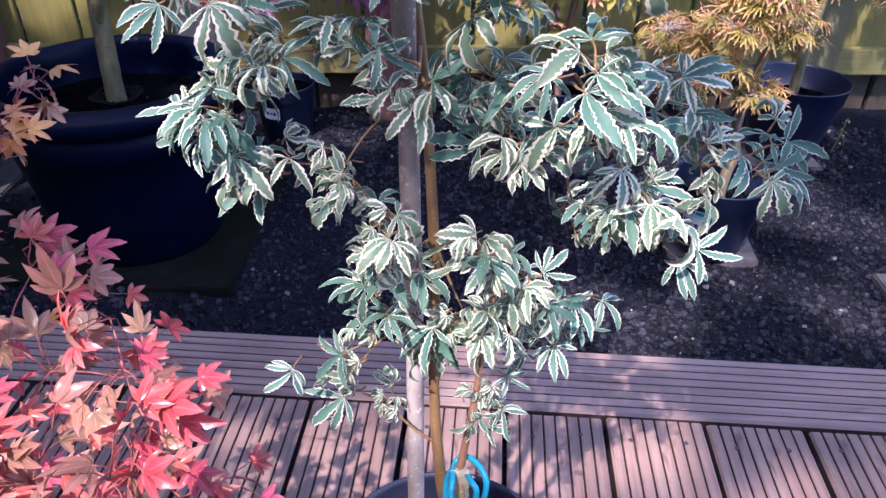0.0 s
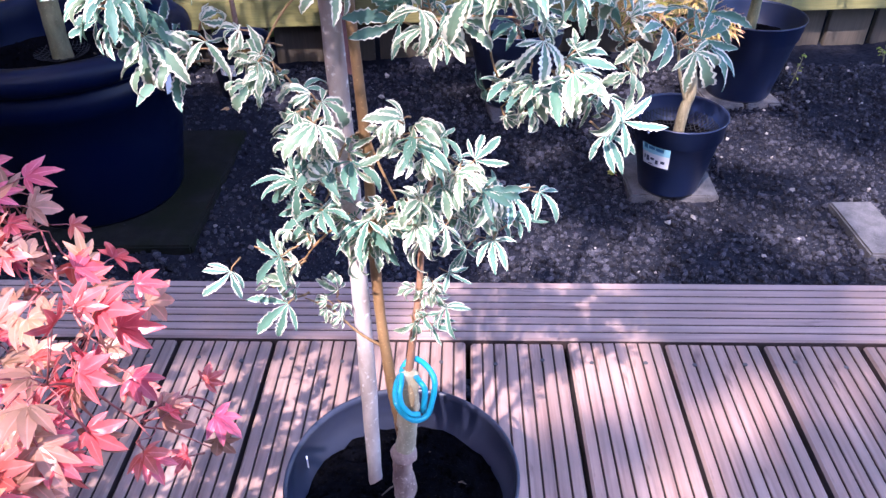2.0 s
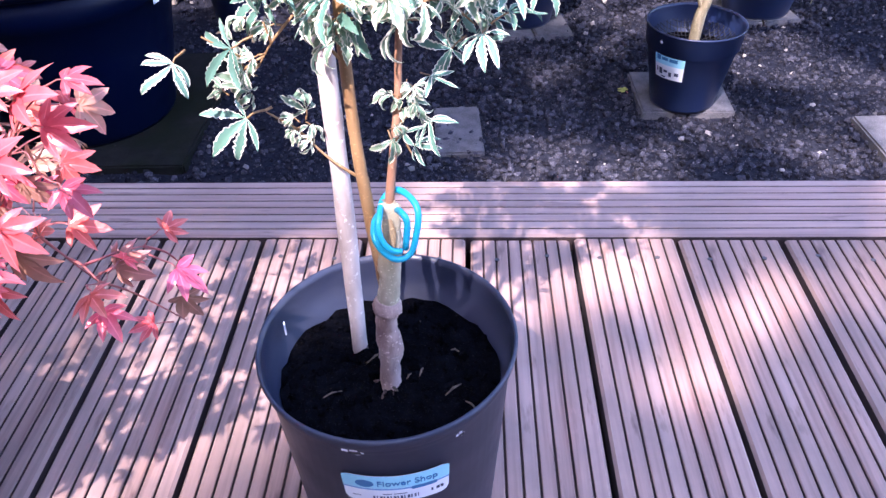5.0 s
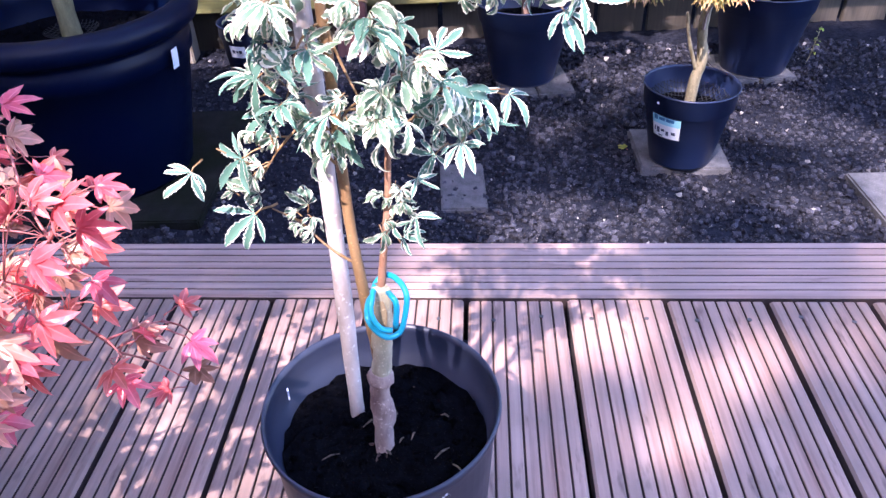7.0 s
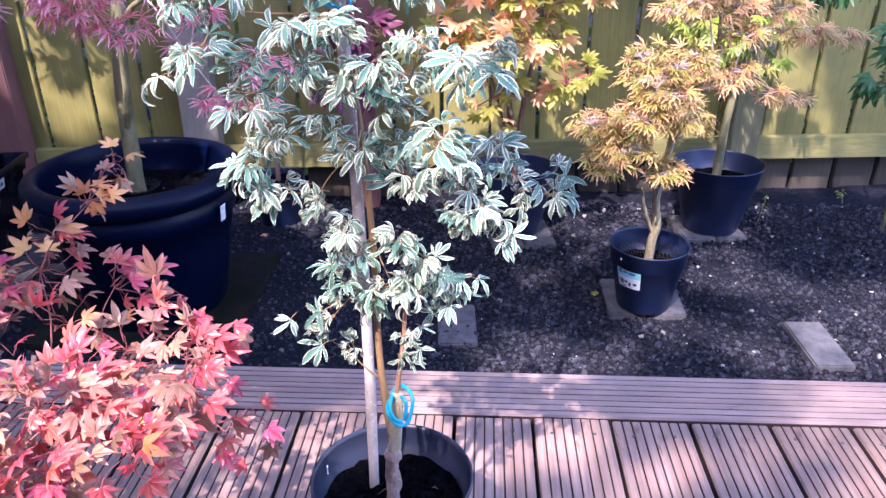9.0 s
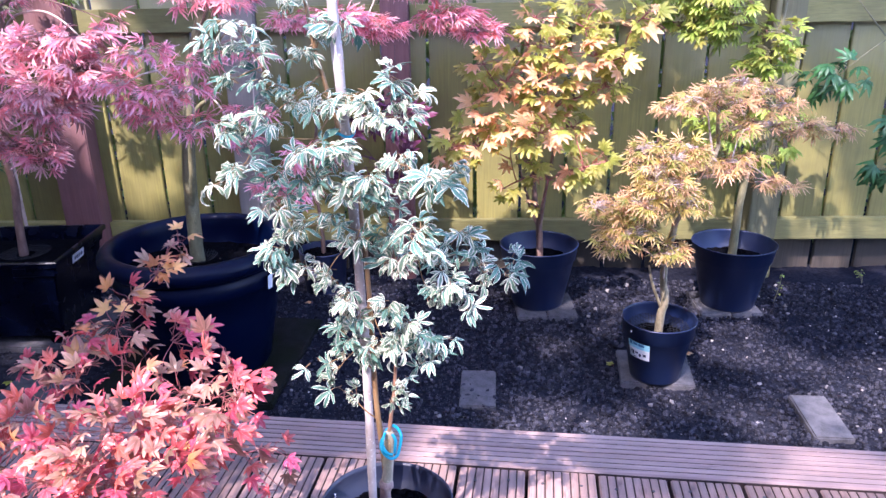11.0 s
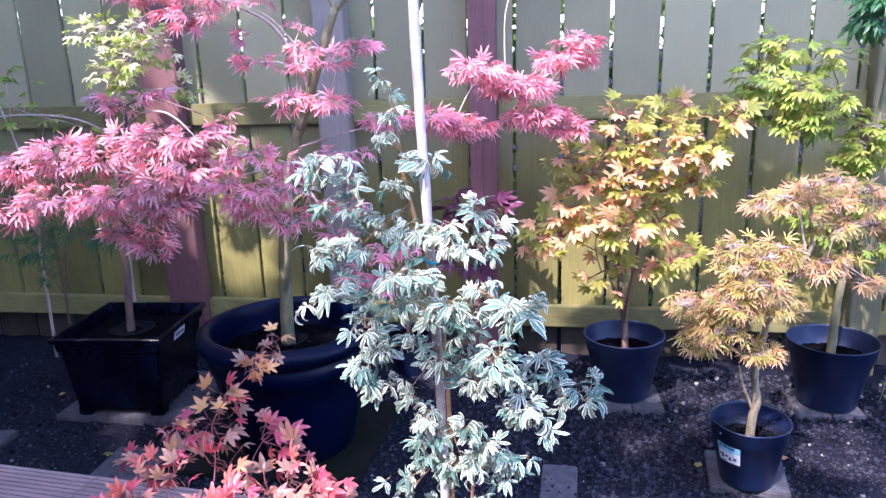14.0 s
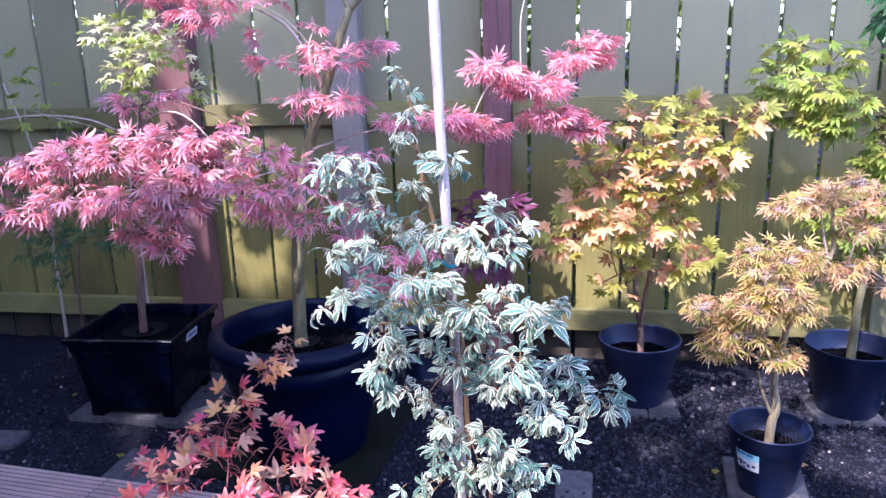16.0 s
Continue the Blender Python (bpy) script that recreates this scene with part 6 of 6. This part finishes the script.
# ---- unseen tree added behind the viewer to shade and dapple the deck ----
def shade_tree():
    root = thing("added_shade_tree", (-2.3, -4.4, GROUND), "unseen leafy tree added to dapple the deck with shade", "tree")
    trunk = trunk_part(root, [(-2.3, -4.4, GROUND - 0.02), (-2.28, -4.35, 1.2), (-2.15, -4.1, 2.3), (-1.95, -3.7, 3.2)], 0.12, 0.06, BARK_BROWN, "trunk", 0.05, 12, 30)
    rng = random.Random(77)
    verts, faces = [], []
    clumps = []
    while len(clumps) < SHADE_CLUMPS:
        # clumps hang between the sun and the fence, the bed and the deck; holes are kept towards OPENINGS
        spot = Vector(rng.choice((
            (rng.uniform(-1.6, -0.5), 1.62, rng.uniform(-0.1, 0.7)), (rng.uniform(-2.0, -0.8), 1.6, rng.uniform(-0.1, 0.5)), (rng.uniform(0.0, 1.6), rng.uniform(0.85, 1.6), -0.26), (rng.uniform(-0.1, 1.6), rng.uniform(0.9, 1.6), -0.26), (rng.uniform(0.22, 0.45), rng.uniform(0.0, 0.16), 0.0),
            (rng.uniform(-2.6, 1.1), 1.65, rng.uniform(0.3, 1.4)), (rng.uniform(-2.6, 1.1), 1.65, rng.uniform(0.5, 1.5)), (rng.uniform(-2.7, -0.9), 1.6, rng.uniform(-0.25, 0.4)),
            (rng.uniform(-2.4, -0.5), rng.uniform(0.3, 1.6), -0.2), (rng.uniform(-0.5, 1.3), rng.uniform(0.2, 1.5), -0.26), (rng.uniform(0.6, 1.8), 1.75, rng.uniform(0.0, 1.3)),
            (rng.uniform(0.0, 1.5), rng.uniform(-0.8, 0.15), 0.0), (rng.uniform(-1.3, 0.7), rng.uniform(-0.9, 0.1), 0.0), (rng.uniform(-0.9, 0.75), rng.uniform(-0.7, 0.15), 0.0), (rng.uniform(-0.9, 0.2), rng.uniform(-0.6, 0.1), 0.1),
            (rng.uniform(-0.3, 1.7), rng.uniform(0.2, 1.6), -0.26), (rng.uniform(0.2, 1.5), rng.uniform(0.2, 1.5), -0.26), (rng.uniform(-3.2, -2.0), 1.5, rng.uniform(-0.2, 0.6)))))
        c = spot + to_sun * rng.uniform(4.6, 6.0)
        reach = rng.uniform(0.06, 0.15)
        if all(((Vector(o) - c) - to_sun * (Vector(o) - c).dot(to_sun)).length > r + 0.7 * reach for o, r in OPENINGS):
            clumps.append((c, reach))
    for c, r in clumps:
        for k in range(int(1100 * r)):
            q = Vector((rng.gauss(0, 0.6), rng.gauss(0, 0.6), rng.gauss(0, 0.5))) * r
            e = Euler((rng.random() * 6, rng.random() * 6, rng.random() * 6)).to_matrix()
            s = rng.uniform(0.03, 0.06)
            b = len(verts)
            for v in ((0, -1, 0), (0.5, -0.1, 0.1), (0, 1, -0.1), (-0.5, -0.1, 0.1)):
                verts.append(c + q + e @ Vector(v) * s)
            faces += [(b, b + 1, b + 2), (b, b + 2, b + 3)]
    for k in range(SHADE_LOOSE):
        spot = Vector((rng.uniform(-2.6, 1.4), rng.uniform(-1.3, 1.7), rng.uniform(-0.2, 1.2)))
        c = spot + to_sun * rng.uniform(4.4, 6.2)
        gap = min(((Vector(o) - c) - to_sun * (Vector(o) - c).dot(to_sun)).length / r for o, r in OPENINGS)
        if gap < 1.0 and rng.random() < 0.82:
            continue
        e = Euler((rng.random() * 6, rng.random() * 6, rng.random() * 6)).to_matrix()
        s = rng.uniform(0.04, 0.08)
        b = len(verts)
        for v in ((0, -1, 0), (0.5, -0.1, 0.1), (0, 1, -0.1), (-0.5, -0.1, 0.1)):
            verts.append(c + e @ Vector(v) * s)
        faces += [(b, b + 1, b + 2), (b, b + 2, b + 3)]
    me = bpy.data.meshes.new("crown")
    me.from_pydata(verts, [], faces)
    me.materials.append(LEAF_GREEN)
    ob = new("crown", me)
    ob.parent = root
    ob.matrix_parent_inverse = place_of(root).inverted()
    bm = bmesh.new()
    for c, r in clumps:
        pts = curve_through([trunk[-1], (trunk[-1] + c) / 2 + Vector((0, 0, 0.2)), c], 6)
        if any(((Vector(o) - p) - to_sun * (Vector(o) - p).dot(to_sun)).length < q + 0.03 for o, q in OPENINGS for p in pts):
            continue
        tube_into(bm, pts, taper(pts, 0.02, 0.006), 6)
    part("branch", bm, BARK_BROWN, root)


SHADE_CLUMPS, SHADE_LOOSE = 900, 4200
# chosen spots (place, radius) that the added crown leaves open to the sun
OPENINGS = (((-0.10, -0.34, 0.79), 0.22), ((-0.05, -0.37, 0.55), 0.18), ((-0.40, -0.42, 0.32), 0.20), ((-0.12, 0.95, 0.84), 0.32), ((0.15, 1.18, 0.45), 0.32), ((0.5, 0.8, 0.4), 0.26), ((0.95, 1.37, 0.85), 0.18), ((-0.85, 0.55, 0.72), 0.16),
            ((-1.15, 0.6, 0.74), 0.13), ((-1.1, 0.65, 1.1), 0.18), ((-1.66, 1.12, 1.0), 0.27), ((1.02, 0.72, -0.26), 0.15), ((0.72, 0.62, -0.26), 0.08), ((0.30, 0.45, -0.26), 0.06), ((0.62, 0.36, -0.26), 0.05), ((0.9, 0.42, -0.26), 0.06), ((0.82, 1.02, -0.26), 0.08), ((0.2, 1.0, -0.26), 0.06), ((0.62, 1.16, -0.26), 0.08), ((1.25, 0.95, -0.26), 0.14), ((1.1, -0.40, 0.0), 0.30), ((0.76, -0.22, 0.0), 0.18), ((1.2, 0.42, -0.26), 0.20),
            ((0.04, -0.11, 0.0), 0.045), ((-0.20, -0.10, 0.0), 0.04), ((0.18, -0.22, 0.0), 0.05), ((0.47, -0.03, 0.0), 0.06), ((0.34, -0.12, 0.0), 0.05), ((0.27, -0.25, 0.0), 0.045), ((0.41, -0.08, 0.0), 0.06),
            ((-0.271, -0.14, 0.0), 0.05), ((-0.222, -0.10, 0.0), 0.035), ((-0.342, -0.106, 0.0), 0.035), ((-0.368, -0.196, 0.0), 0.04), ((0.588, 0.042, 0.0), 0.06), ((0.56, -0.03, 0.0), 0.06),
            ((0.425, 1.145, -0.27), 0.06), ((0.38, 0.649, -0.27), 0.05), ((0.487, 0.682, -0.27), 0.05), ((0.702, 1.035, -0.27), 0.06), ((0.753, 0.654, -0.27), 0.05), ((0.949, 0.997, -0.27), 0.07), ((1.07, 1.478, -0.27), 0.06), ((0.526, 1.04, -0.27), 0.05), ((0.13, 1.05, -0.27), 0.05),
            ((-1.45, 0.60, 0.66), 0.22), ((-1.598, 0.851, -0.256), 0.05), ((0.20, 1.25, -0.12), 0.05), ((0.89, 1.29, -0.14), 0.05), ((0.50, 0.75, -0.14), 0.09), ((-1.54, 0.79, -0.27), 0.06), ((0.60, 1.37, 0.84), 0.11))
shade_tree()
